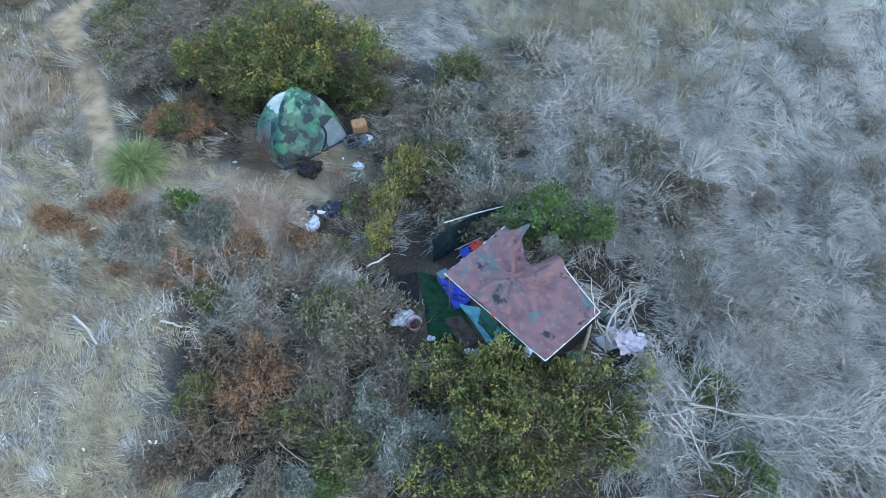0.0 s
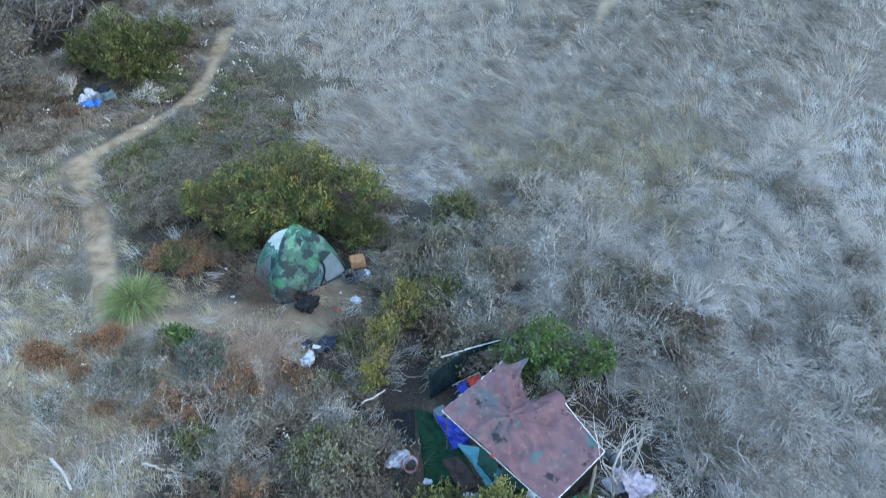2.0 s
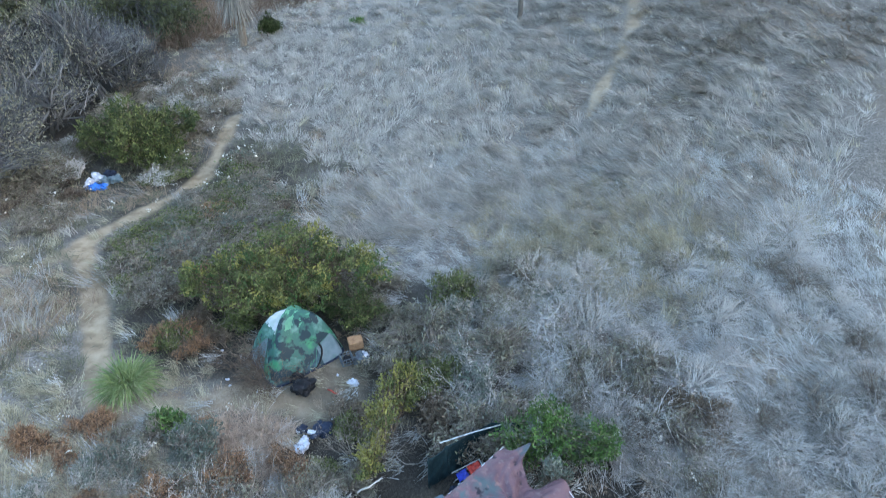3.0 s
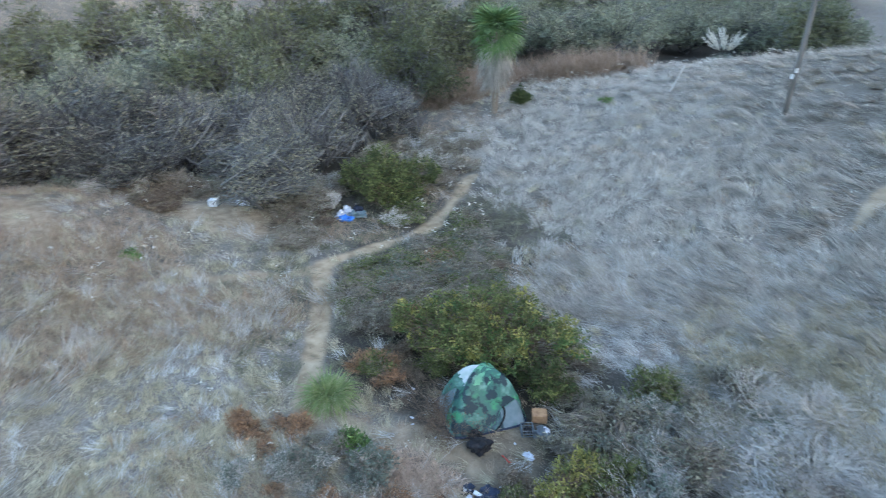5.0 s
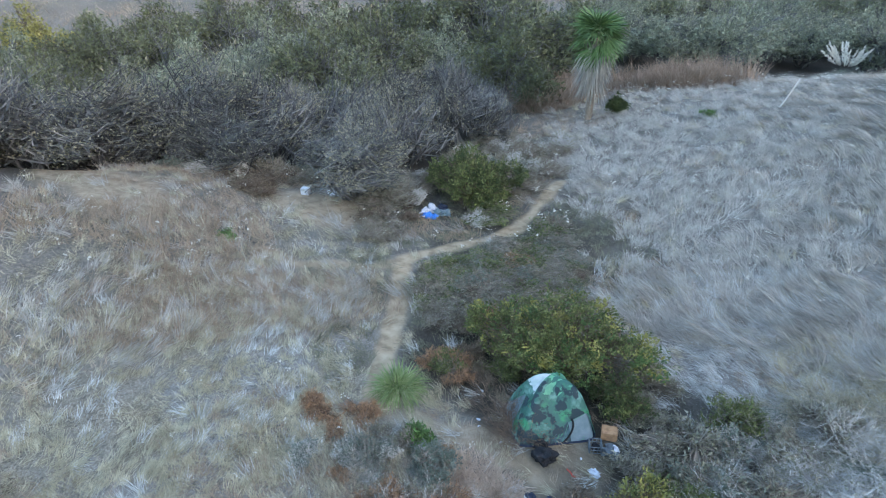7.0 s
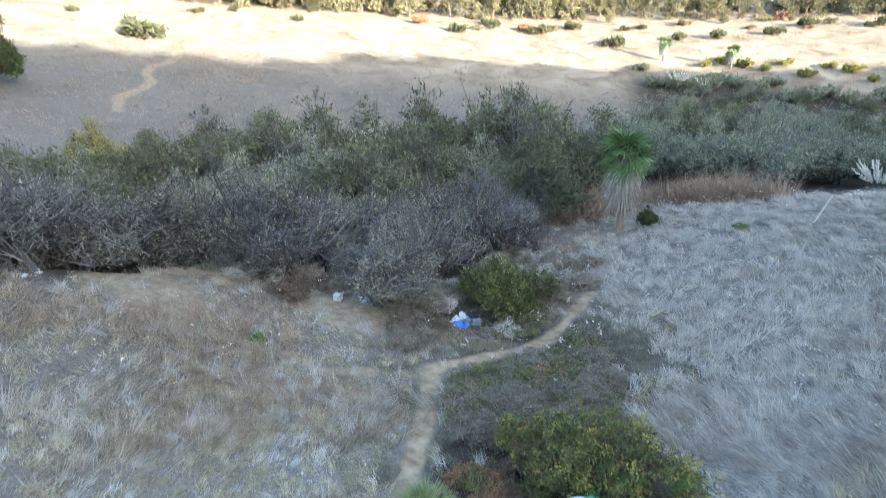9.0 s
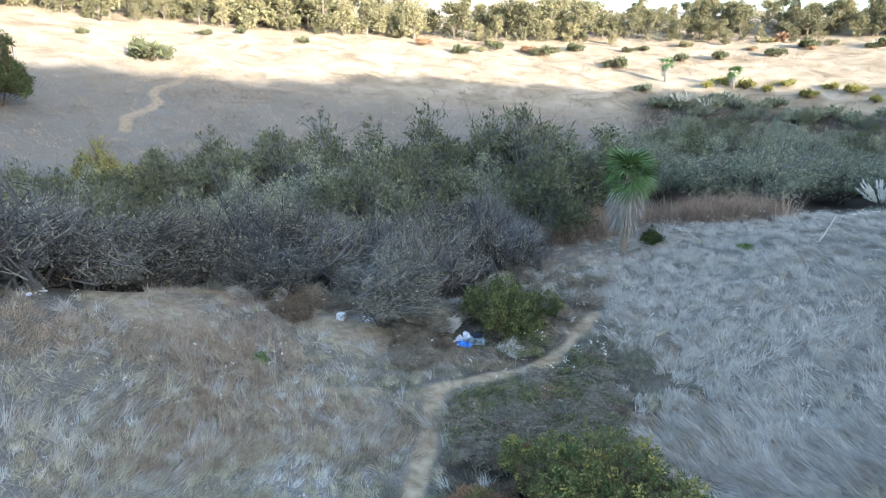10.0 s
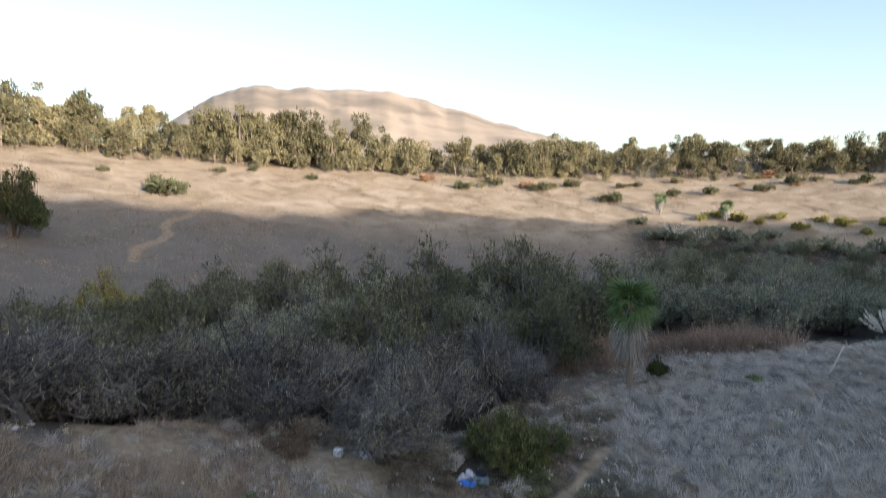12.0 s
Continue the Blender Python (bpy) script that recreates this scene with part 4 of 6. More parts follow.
def grass_field(name, label, mat, x, y, keep, length, width, lie, seed, segs=2, droop=.35, spread=.5, tuft=1, radius=.1):
    """Lodged grass: each kept place is the root of a tuft of blades that lie much the same way."""
    rng = np.random.default_rng(seed)
    k = rng.random(len(x)) < keep
    x, y = x[k], y[k]
    roots, n = len(x), len(x) * tuft
    own = lambda lo, hi: np.repeat(rng.uniform(lo, hi, roots), tuft)
    a = np.repeat(flow(x, y) + rng.normal(size=len(x)) * spread, tuft) + rng.normal(size=n) * .38
    way = np.stack([np.cos(a), np.sin(a), lie * own(.3, 1.5) * rng.uniform(.5, 1.5, n)], 1)
    q = rng.normal(size=(n, 2)) * radius
    x, y = np.repeat(x, tuft) + q[:, 0], np.repeat(y, tuft) + q[:, 1]
    base = np.stack([x, y, terrain(x, y) - .01], 1)
    size = own(.6, 1.3) * rng.uniform(.5, 1.2, n)
    ob = part(name, blades(base, way, length * size, width * rng.uniform(.6, 1.5, n), droop * rng.uniform(.3, 1.2, n) * np.minimum(1, lie), rng, segs), mat)
    return tagged(ob, label, "grass", kind="stuff")


rng = np.random.default_rng(500)
x, y = scatter(9000, 3, 24, -80, 62, rng)
free = (1 - camp_floor(x, y)) * (1 - trail_weight(x, y, 1.9)) * (1 - .8 * litter_shade_weight(x, y))
left = step(1.0, -4.0, x)
grass_field("dry_grass", "lodged tan dry grass", "straw", x, y, free * (.15 + .85 * left) * (.45 + .55 * patchy(x, y)) * (1 - .5 * step(11, 16, np.hypot(x, y))), .46, .013, .5, 501, tuft=36, radius=.1)
x, y = scatter(9000, 3, 24, -80, 62, rng)
free = (1 - camp_floor(x, y)) * (1 - trail_weight(x, y, 1.9)) * (1 - .8 * litter_shade_weight(x, y))
left = step(1.0, -4.0, x)
grass_field("dry_grass", "lodged grey dry grass", "grey_straw", x, y, free * (.95 - .84 * left), .62, .0135, .5, 502, tuft=32, radius=.11)
x, y = scatter(5000, 3, 24, -80, 62, rng)
free = (1 - camp_floor(x, y)) * (1 - trail_weight(x, y, 1.9)) * (1 - .6 * litter_shade_weight(x, y))
grass_field("dry_grass", "brown dry grass tufts", "brown_straw", x, y, free * .8 * step(.45, .7, patchy(x, y, .6)), .4, .013, .9, 503, spread=1.2, tuft=22)
x, y = scatter(13000, 19, 62, -74, 37, rng, 2)
free = (1 - camp_floor(x, y)) * (1 - trail_weight(x, y, 2.8)) * (1 - litter_shade_weight(x, y)) ** 3
left = step(-9, -15, x)
grass_field("dry_grass", "lodged grey dry grass on the hump", "hump_straw", x, y, free * (.85 - .72 * left), .95, .024, .45, 504, 2, tuft=34, radius=.15)
grass_field("dry_grass", "tan dry grass on the bank", "straw", x + .3, y, free * (.12 + .26 * left) * (.2 + .8 * patchy(x, y, .7)), .7, .024, .6, 505, 1, tuft=24, radius=.15)
grass_field("dry_grass", "brown dry grass tufts on the bank", "brown_straw", x, y + .3, free * (.2 + .6 * left) * step(.42, .7, patchy(x, y, .4)), .7, .028, .9, 506, 1, spread=1.2, tuft=14, radius=.2)
x, y = scatter(15000, 95, 260, -78, 8, rng)
grass_field("dry_grass", "sunlit golden dry grass on the far slope", "gold_straw", x, y, (1 - trail_weight(x, y)), 1.2, .06, .9, 507, 1, spread=1.5, tuft=14, radius=.8)
grass_field("dry_grass", "brown weed patches on the far slope", "brown_straw", x, y, .8 * step(.6, .85, patchy(x, y, .09)), 1.2, .07, 1.4, 511, 1, spread=1.5, tuft=12, radius=.9)
# taller straw on the slope by the camp
x, y = scatter(3000, 13.5, 22, 2, 34, rng)
grass_field("tall_grass", "tall pale dry grass stand", "straw", x, y, .95 * step(.15, .9, mound(x, y, 4.2, 17.4, 2.2, 2.4) + mound(x, y, 8, 17, 1.2, 2)) * (.3 + .7 * patchy(x, y, 1.5)), 1.1, .014, 1.5, 508, 2, .7, 1.5, tuft=20)
x, y = scatter(1500, 24, 34, -76, -40, rng)
grass_field("tall_grass", "brown dry weeds on the bank", "brown_straw", x, y, step(.5, .75, patchy(x, y, .5)), .8, .025, 1.6, 509, 2, .4, 1.5, tuft=14, radius=.2)
# rank grass in the gully and along the trail
x, y = scatter(5200, 14, 36, -46, -2, rng)
free = step(.1, .5, mound(x, y, -8.6, 20.6, 3.4, 4.6) + .8 * mound(x, y, -15.5, 24.0, 3.6, 2.4) + .8 * mound(x, y, -13.5, 14.8, 2.0, 2.6)) * (1 - trail_weight(x, y, 1.7))
grass_field("rank_grass", "dull olive-brown rank grass in the gully", "olive_straw", x, y, free * (.35 + .65 * patchy(x, y, 1.2)), .5, .02, 1.0, 514, 2, .5, 1.4, tuft=16, radius=.16)
grass_field("rank_grass", "brown dry rank grass in the gully", "brown_straw", x + .4, y + .2, free * step(.55, .8, patchy(x, y, .8)), .5, .02, 1.2, 515, 2, .5, 1.4, tuft=12, radius=.16)
# fuzzy upright tufts on the left field
x, y = scatter(2800, 6, 36, -80, -22, rng, 2)
free = (1 - trail_weight(x, y, 2.2)) * (1 - litter_shade_weight(x, y)) ** 2 * step(-4.5, -8.5, x)
grass_field("dry_tufts", "fuzzy upright tan grass tufts", "straw", x, y, free * (.15 + .85 * step(.4, .65, patchy(x, y, .55))), .42, .012, 1.5, 512, 2, .6, 3.0, tuft=60, radius=.16)
grass_field("dry_tufts", "fuzzy upright brown grass tufts", "brown_straw", x + .7, y + .4, free * step(.5, .75, patchy(x + 5, y, .45)) * step(10, 15, np.hypot(x, y)), .45, .012, 1.6, 513, 2, .6, 3.0, tuft=60, radius=.2)
bent_stalks(60, -7.2, -1.0, 3.6, 9.6, 811, "grey_twig", "grey bent stalks lying over the brush")
bent_stalks(70, 3.0, 9.5, 2.4, 13.0, 812, "pale_twig", "bleached bent stalks lying over dead brush")
# rust reeds beyond the hump
x, y = scatter(9000, 42, 62, -27, 2, rng)
grass_field("dry_reeds", "rust-brown dry reeds behind the hump", "reed", x, y, step(.2, .7, mound(x, y, -9.2, 54.5, 3.6, 2.6) + mound(x, y, -18.2, 48, 2.2, 4)) * (.35 + .65 * patchy(x, y, 1.3)), 2.8, .04, 2.0, 510, 2, .35, 3.0, tuft=11, radius=.35)


def flower_heads(n, r0, r1, az0, az1, seed, size, keep):
    """Pale dry seed heads in small clusters on thin stalks."""
    rng = np.random.default_rng(seed)
    x, y = scatter(n, r0, r1, az0, az1, rng, 2)
    k = rng.random(n) < keep(x, y)
    x, y = x[k], y[k]
    g = terrain(x, y)
    h = rng.uniform(.3, .8, len(x))
    top = np.stack([x + rng.normal(size=len(x)) * .1, y, g + h], 1)
    stalk = prisms(np.stack([x, y, g], 1), top, size * .07, size * .05)
    m = 5
    at = np.repeat(top, m, 0) + rng.normal(size=(len(x) * m, 3)) * [size * 1.3, size * 1.3, size * .4]
    k = len(at)
    r = size * rng.uniform(.3, .65, k)[:, None]
    tilt = rng.normal(size=(k, 2)) * .35
    ring = [np.concatenate([r * math.cos(t), r * math.sin(t), (r[:, 0] * (tilt[:, 0] * math.cos(t) + tilt[:, 1] * math.sin(t)))[:, None]], 1) for t in np.linspace(0, math.tau, 7)[:-1]]
    v = np.stack([at + [0, 0, size * .15]] + [at + q for q in ring], 1).reshape(-1, 3)
    f = np.array([[0, i, i % 6 + 1] for i in range(1, 7)])
    petal = (v, (np.arange(k)[:, None, None] * 7 + f[None]).reshape(-1, 3))
    tagged(part("seed_heads", petal, "flower"), "pale dried seed heads scattered through the grass", "dry flowers", kind="stuff")
    tagged(part("seed_stalks", stalk, "grey_twig"), "thin grey stalks of dried weeds", "dry stalks", kind="stuff")


flower_heads(330, 7, 24, -72, 50, 601, .045, lambda x, y: (1 - litter_shade_weight(x, y)) * (1 - trail_weight(x, y)) * np.where(x > 3, 1, .55))
flower_heads(760, 22, 58, -72, 34, 602, .07, lambda x, y: (1 - litter_shade_weight(x, y)) * (1 - trail_weight(x, y)) * (.35 + .65 * patchy(x, y, .5)))

flower_heads(200, 24, 48, -30, -12, 603, .085, lambda x, y: step(4.5, 1.5, np.abs(x + 10.2 - .12 * (y - 34))) * step(.2, .0, trail_weight(x, y)))
flower_heads(90, 46, 56, -17, 8, 604, .11, lambda x, y: 0 * x + .9)


# ---- the far slope
def far_tree_shapes(h, r, seed, trunk):
    """A ragged eucalyptus: a forked trunk with separate clumps of foliage."""
    rng = np.random.default_rng(seed)
    clumps = 19
    c = np.stack([rng.normal(size=clumps) * r * .48, rng.normal(size=clumps) * r * .48, rng.uniform(.14, .93, clumps) * h], 1)
    c[:, :2] *= (1.25 - .75 * c[:, 2:] / h)
    size = rng.uniform(.6, 1.25, clumps) * r * .42
    n = 100
    d = unit(rng.normal(size=(clumps * n, 3)))
    at = np.repeat(c, n, 0) + d * np.repeat(size, n)[:, None] * rng.uniform(.55, 1.05, (clumps * n, 1)) * [1, 1, .85]
    leaf = leaf_tris(at, d + rng.normal(size=d.shape) * .6, rng.uniform(.4, .9, clumps * n), .34, rng)
    base = np.tile([[0, 0, h * .2]], (clumps, 1)) * (c[:, 2:] > h * .25)
    wood = join(prisms([[0, 0, -.4], [0, 0, h * .2]], [[0, 0, h * .2], [.1, 0, h * .7]], [trunk, trunk * .8], [trunk * .8, trunk * .35], 6), prisms(base, c, trunk * .4, trunk * .12, 3))
    return [("trunk", mesh_of("trunk", *wood), "bark"), ("crown", mesh_of("crown", *leaf), "leaf_euc")]


EUC = [far_tree_shapes(10, 3.2, 201, .22), far_tree_shapes(12, 3.0, 202, .25), far_tree_shapes(9, 3.8, 203, .2), far_tree_shapes(11, 2.7, 204, .22), far_tree_shapes(8, 3.4, 205, .2)]
SCRUB = [shrub_shapes(2.6, 2.2, 2.6, 190, 6, .46, 211, spread=.15, spray=.5, twig=.02, far=True), shrub_shapes(3.2, 2.2, 2.2, 190, 6, .46, 212, spread=.15, spray=.5, twig=.02, far=True), shrub_shapes(2.8, 2.4, 1.5, 180, 6, .44, 213, spread=.15, spray=.5, twig=.02, far=True)]
SCRUB = [(mesh_of("wood", *w), mesh_of("foliage", *g)) for w, g in SCRUB]


def far_tree(x, y, size, turn, k):
    ob = thing("eucalyptus_tree", on_ground(x, y, turn, size), "olive eucalyptus tree in the row above the slope", "tree", "trees above the far slope")
    for pn, me, mat in EUC[k]:
        part(pn, me, mat, ob)


def far_scrub(x, y, size, turn, k, mat="leaf_olivewillow", label="rounded olive bush on the dry far slope"):
    ob = thing("scrub_bush", on_ground(x, y, turn, size), label, "shrub", "bushes on the far slope")
    part("wood", SCRUB[k][0], "brown_twig", ob)
    leaves = part("foliage", SCRUB[k][1], mat, ob)
    leaves.material_slots[0].link = "OBJECT"
    leaves.material_slots[0].material = M[mat]


rng = np.random.default_rng(88)
for row, (d0, gap) in enumerate([(88, 6.5), (95, 4.8), (103, 4.8), (112, 5.2)]):
    az = -79.0
    while az < 6:
        r = 112 + .9 * min(55, max(-32, az + 42)) + d0 + rng.uniform(-5, 5) + 22 * min(1, max(0, (-36 - az) / 30))
        thick = (1.0 if az < -42 else .95 if az < -28 else .9) * (.5 if row == 0 else 1)
        if rng.random() < thick:
            tall = 1.35 if az < -55 else 1.6 if az < -42 else 1.1 if az < -20 else .95
            far_tree(r * math.sin(radians(az)), r * math.cos(radians(az)), rng.uniform(.5, 1.25) * tall * (.6 if row == 0 else 1), rng.uniform(0, 360), int(rng.integers(5)))
        az += math.degrees(gap / r) * rng.uniform(.6, 1.4) * (1.25 if az < -42 else 1)
SLOPE = [(-59.4, 158, 2.4), (-52, 196, 1.0), (-47, 190, 1.0), (-33, 192, 1.4), (-30, 200, 1.2), (-26, 196, 1.6), (-23, 205, 1.4), (-19.5, 188, 1.7), (-14, 200, 1.2), (-11, 205, 1.3), (-7, 212, 1.3), (-5, 225, 1.5), (0, 230, 1.4), (-55, 190, .9), (-64, 178, .8)]
for az, r, s in SLOPE:
    far_scrub(r * math.sin(radians(az)), r * math.cos(radians(az)), s, rng.uniform(0, 360), int(rng.integers(2)))
for _ in range(34):
    az = rng.uniform(-42, 3)
    r = 112 + .9 * (az + 42) + rng.uniform(72, 100)
    far_scrub(r * math.sin(radians(az)), r * math.cos(radians(az)), rng.uniform(.5, 1.2), rng.uniform(0, 360), int(rng.integers(3)), ("leaf_olivewillow", "leaf_euc", "leaf_rust")[int(rng.integers(3))], "low dry brown and olive bush on the far slope")
for az in np.arange(-17, 4, 1.3):
    r = 162 + rng.uniform(-7, 7)
    far_scrub(r * math.sin(radians(az)), r * math.cos(radians(az)), rng.uniform(1.0, 1.7), rng.uniform(0, 360), int(rng.integers(2)), "leaf_sagewillow", "grey-green bush along the valley stream")
for az in np.arange(-12, 4, 1.5):
    r = 180 + rng.uniform(-5, 5)
    far_scrub(r * math.sin(radians(az)), r * math.cos(radians(az)), rng.uniform(.8, 1.3), rng.uniform(0, 360), int(rng.integers(2)), "leaf_yellow", "sunlit yellow bush along the valley stream")


# ------------------------------------------------------------------ camp materials
def painted(name, layers, rough=.6, gloss=.35, bump=.25, light_through=0.0):
    """Cloth or plastic: a base colour with blotches laid over it; layers of (colour, noise scale, threshold, softness)."""
    m = bpy.data.materials.new(name)
    m.use_nodes = True
    n, l = m.node_tree.nodes, m.node_tree.links
    bsdf = n["Principled BSDF"]
    bsdf.inputs["Roughness"].default_value, bsdf.inputs["Specular IOR Level"].default_value = rough, gloss
    co = n.new("ShaderNodeTexCoord").outputs["Object"]
    colour = None
    for i, (c, scale, level, soft) in enumerate(layers):
        if colour is None:
            x = n.new("ShaderNodeRGB")
            x.outputs[0].default_value = (*c, 1)
            colour = x.outputs[0]
            continue
        t = n.new("ShaderNodeTexNoise")
        t.inputs["Scale"].default_value, t.inputs["Detail"].default_value = scale, 4.0
        shift = n.new("ShaderNodeMapping")
        shift.inputs["Location"].default_value = (7.3 * i, 3.1 * i, 1.7 * i)
        l.new(co, shift.inputs["Vector"]), l.new(shift.outputs[0], t.inputs["Vector"])
        r = n.new("ShaderNodeMapRange")
        r.inputs[1].default_value, r.inputs[2].default_value = level - soft, level + soft
        l.new(t.outputs["Fac"], r.inputs[0])
        x = n.new("ShaderNodeMix")
        x.data_type = "RGBA"
        x.inputs[7].default_value = (*c, 1)
        l.new(r.outputs[0], x.inputs[0]), l.new(colour, x.inputs[6])
        colour = x.outputs[2]
    l.new(colour, bsdf.inputs["Base Color"])
    t = n.new("ShaderNodeTexNoise")
    t.inputs["Scale"].default_value = 35.0
    l.new(co, t.inputs["Vector"])
    b = n.new("ShaderNodeBump")
    b.inputs["Strength"].default_value, b.inputs["Distance"].default_value = bump, .02
    l.new(t.outputs["Fac"], b.inputs["Height"]), l.new(b.outputs[0], bsdf.inputs["Normal"])
    return m


M["camouflage"] = painted("camouflage", [((.038, .115, .088), 1, 0, 0), ((.14, .26, .215), 2.2, .57, .06), ((.05, .22, .10), 2.0, .58, .05), ((.010, .028, .036), 2.9, .53, .03)], .55, .4)
M["tent_grey"] = painted("tent_grey", [((.165, .215, .24), 1, 0, 0), ((.115, .165, .185), 3, .55, .1), ((.10, .28, .13), 4, .72, .03)], .6)
M["tent_white"] = painted("tent_white", [((.50, .52, .53), 1, 0, 0), ((.38, .44, .42), 4, .55, .08)], .6, light_through=.1)
M["roof_green"] = painted("roof_green", [((.13, .33, .19), 1, 0, 0), ((.09, .24, .16), 4, .55, .1)], .6)
M["mint"] = painted("mint", [((.08, .22, .155), 1, 0, 0), ((.05, .16, .11), 6, .55, .1)], .6)
M["mesh_dark"] = painted("mesh_dark", [((.02, .045, .055), 1, 0, 0), ((.06, .12, .14), 5, .55, .1)], .5)
M["tarp"] = painted("tarp", [((.19, .108, .115), 1, 0, 0), ((.15, .085, .093), 3, .5, .08), ((.098, .118, .122), 1.3, .58, .06), ((.075, .145, .145), 1.9, .66, .05), ((.032, .026, .032), 3.4, .65, .035), ((.22, .138, .135), 7, .62, .06)], .6, .3)
M["white_plastic"] = painted("white_plastic", [((.66, .66, .66), 1, 0, 0), ((.45, .45, .44), 9, .6, .1)], .45, .5)
M["blue_plastic"] = painted("blue_plastic", [((.02, .045, .42), 1, 0, 0), ((.015, .02, .20), 6, .55, .1)], .45, .5)
M["teal_plastic"] = painted("teal_plastic", [((.10, .30, .36), 1, 0, 0), ((.05, .18, .22), 5, .55, .1)], .5, .4)
M["dark_green"] = painted("dark_green", [((.02, .065, .055), 1, 0, 0), ((.012, .03, .03), 5, .55, .1)], .8, .2)
M["screen"] = painted("screen", [((.012, .03, .036), 1, 0, 0), ((.03, .06, .068), 4, .58, .1)], .7, .3)
M["carpet"] = painted("carpet", [((.018, .06, .03), 1, 0, 0), ((.012, .03, .02), 6, .55, .1), ((.06, .06, .045), 12, .66, .05)], .95, .1, .6)
M["brown_mat"] = painted("brown_mat", [((.085, .065, .06), 1, 0, 0), ((.05, .04, .038), 7, .55, .1)], .9, .1, .5)
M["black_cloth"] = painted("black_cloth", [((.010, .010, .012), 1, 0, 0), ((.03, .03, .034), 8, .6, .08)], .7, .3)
M["navy_cloth"] = painted("navy_cloth", [((.018, .026, .05), 1, 0, 0), ((.05, .06, .09), 8, .6, .08)], .7, .3)
M["white_cloth"] = painted("white_cloth", [((.62, .63, .66), 1, 0, 0), ((.38, .38, .42), 9, .56, .1)], .7, .3)
M["lilac_cloth"] = painted("lilac_cloth", [((.58, .53, .6), 1, 0, 0), ((.30, .26, .33), 7, .56, .1)], .55, .4)
M["red_plastic"] = painted("red_plastic", [((.50, .05, .03), 1, 0, 0), ((.25, .03, .02), 9, .6, .1)], .5, .4)
M["pink_plastic"] = painted("pink_plastic", [((.50, .06, .36), 1, 0, 0), ((.28, .03, .2), 9, .6, .1)], .5, .4)
M["jade_cloth"] = painted("jade_cloth", [((.05, .36, .25), 1, 0, 0), ((.03, .2, .14), 9, .55, .1)], .7, .3)
M["purple_card"] = painted("purple_card", [((.11, .08, .34), 1, 0, 0), ((.06, .05, .18), 9, .6, .1)], .5, .4)
M["cardboard"] = painted("cardboard", [((.36, .22, .12), 1, 0, 0), ((.26, .15, .08), 7, .55, .1)], .85, .2)
M["grey_foam"] = painted("grey_foam", [((.13, .15, .16), 1, 0, 0), ((.08, .09, .10), 8, .55, .1)], .8, .2)
M["steel"] = painted("steel", [((.42, .43, .42), 1, 0, 0), ((.25, .2, .16), 12, .62, .05)], .4, .5)
M["grey_wood"] = material("grey_wood", [(.09, .085, .08), (.16, .15, .14), (.24, .225, .21)], 5, .9, .6, 50, stretch=(1, 1, .1))
M["log"] = material("log", [(.20, .17, .13), (.33, .29, .23), (.44, .40, .33)], 5, .9, .6, 50, stretch=(1, 1, .2))
M["sky_blue"] = painted("sky_blue", [((.05, .20, .62), 1, 0, 0), ((.03, .11, .4), 9, .6, .1)], .5, .4)


# ------------------------------------------------------------------ camp shapes
def box_bm(w, d, h, bevel=.01, skew=0.0, seed=0):
    bm = bmesh.new()
    bmesh.ops.create_cube(bm, size=1)
    r = random.Random(seed)
    for v in bm.verts:
        v.co = Vector((v.co.x * w, v.co.y * d, (v.co.z + .5) * h)) + Vector([r.uniform(-skew, skew) for _ in range(3)])
    bmesh.ops.bevel(bm, geom=bm.edges[:], offset=bevel, segments=2, affect="EDGES")
    return bm


def tube(points, radius, sides=8, taper=1.0):
    """A bent rod through points, one closed skin."""
    pts = np.array(points, float)
    m = len(pts)
    way = unit(np.gradient(pts, axis=0))
    u = unit(np.cross(way, np.where(np.abs(way[:, 2:]) < .9, [[0., 0., 1.]], [[1., 0., 0.]])))
    for i in range(1, m):
        w = u[i - 1] - way[i] * (u[i - 1] @ way[i])
        u[i] = w / max(1e-9, np.linalg.norm(w))
    w = np.cross(way, u)
    r = np.linspace(radius, radius * taper, m)[:, None, None]
    t = np.arange(sides) * math.tau / sides
    v = pts[:, None] + r * (u[:, None] * np.cos(t)[None, :, None] + w[:, None] * np.sin(t)[None, :, None])
    v = np.concatenate([v.reshape(-1, 3), pts[:1], pts[-1:]])
    f = []
    for i in range(m - 1):
        for j in range(sides):
            k = (j + 1) % sides
            f += [[i * sides + j, i * sides + k, (i + 1) * sides + k], [i * sides + j, (i + 1) * sides + k, (i + 1) * sides + j]]
    for j in range(sides):
        k = (j + 1) % sides
        f += [[m * sides, k, j], [m * sides + 1, (m - 1) * sides + j, (m - 1) * sides + k]]
    return v, np.array(f)


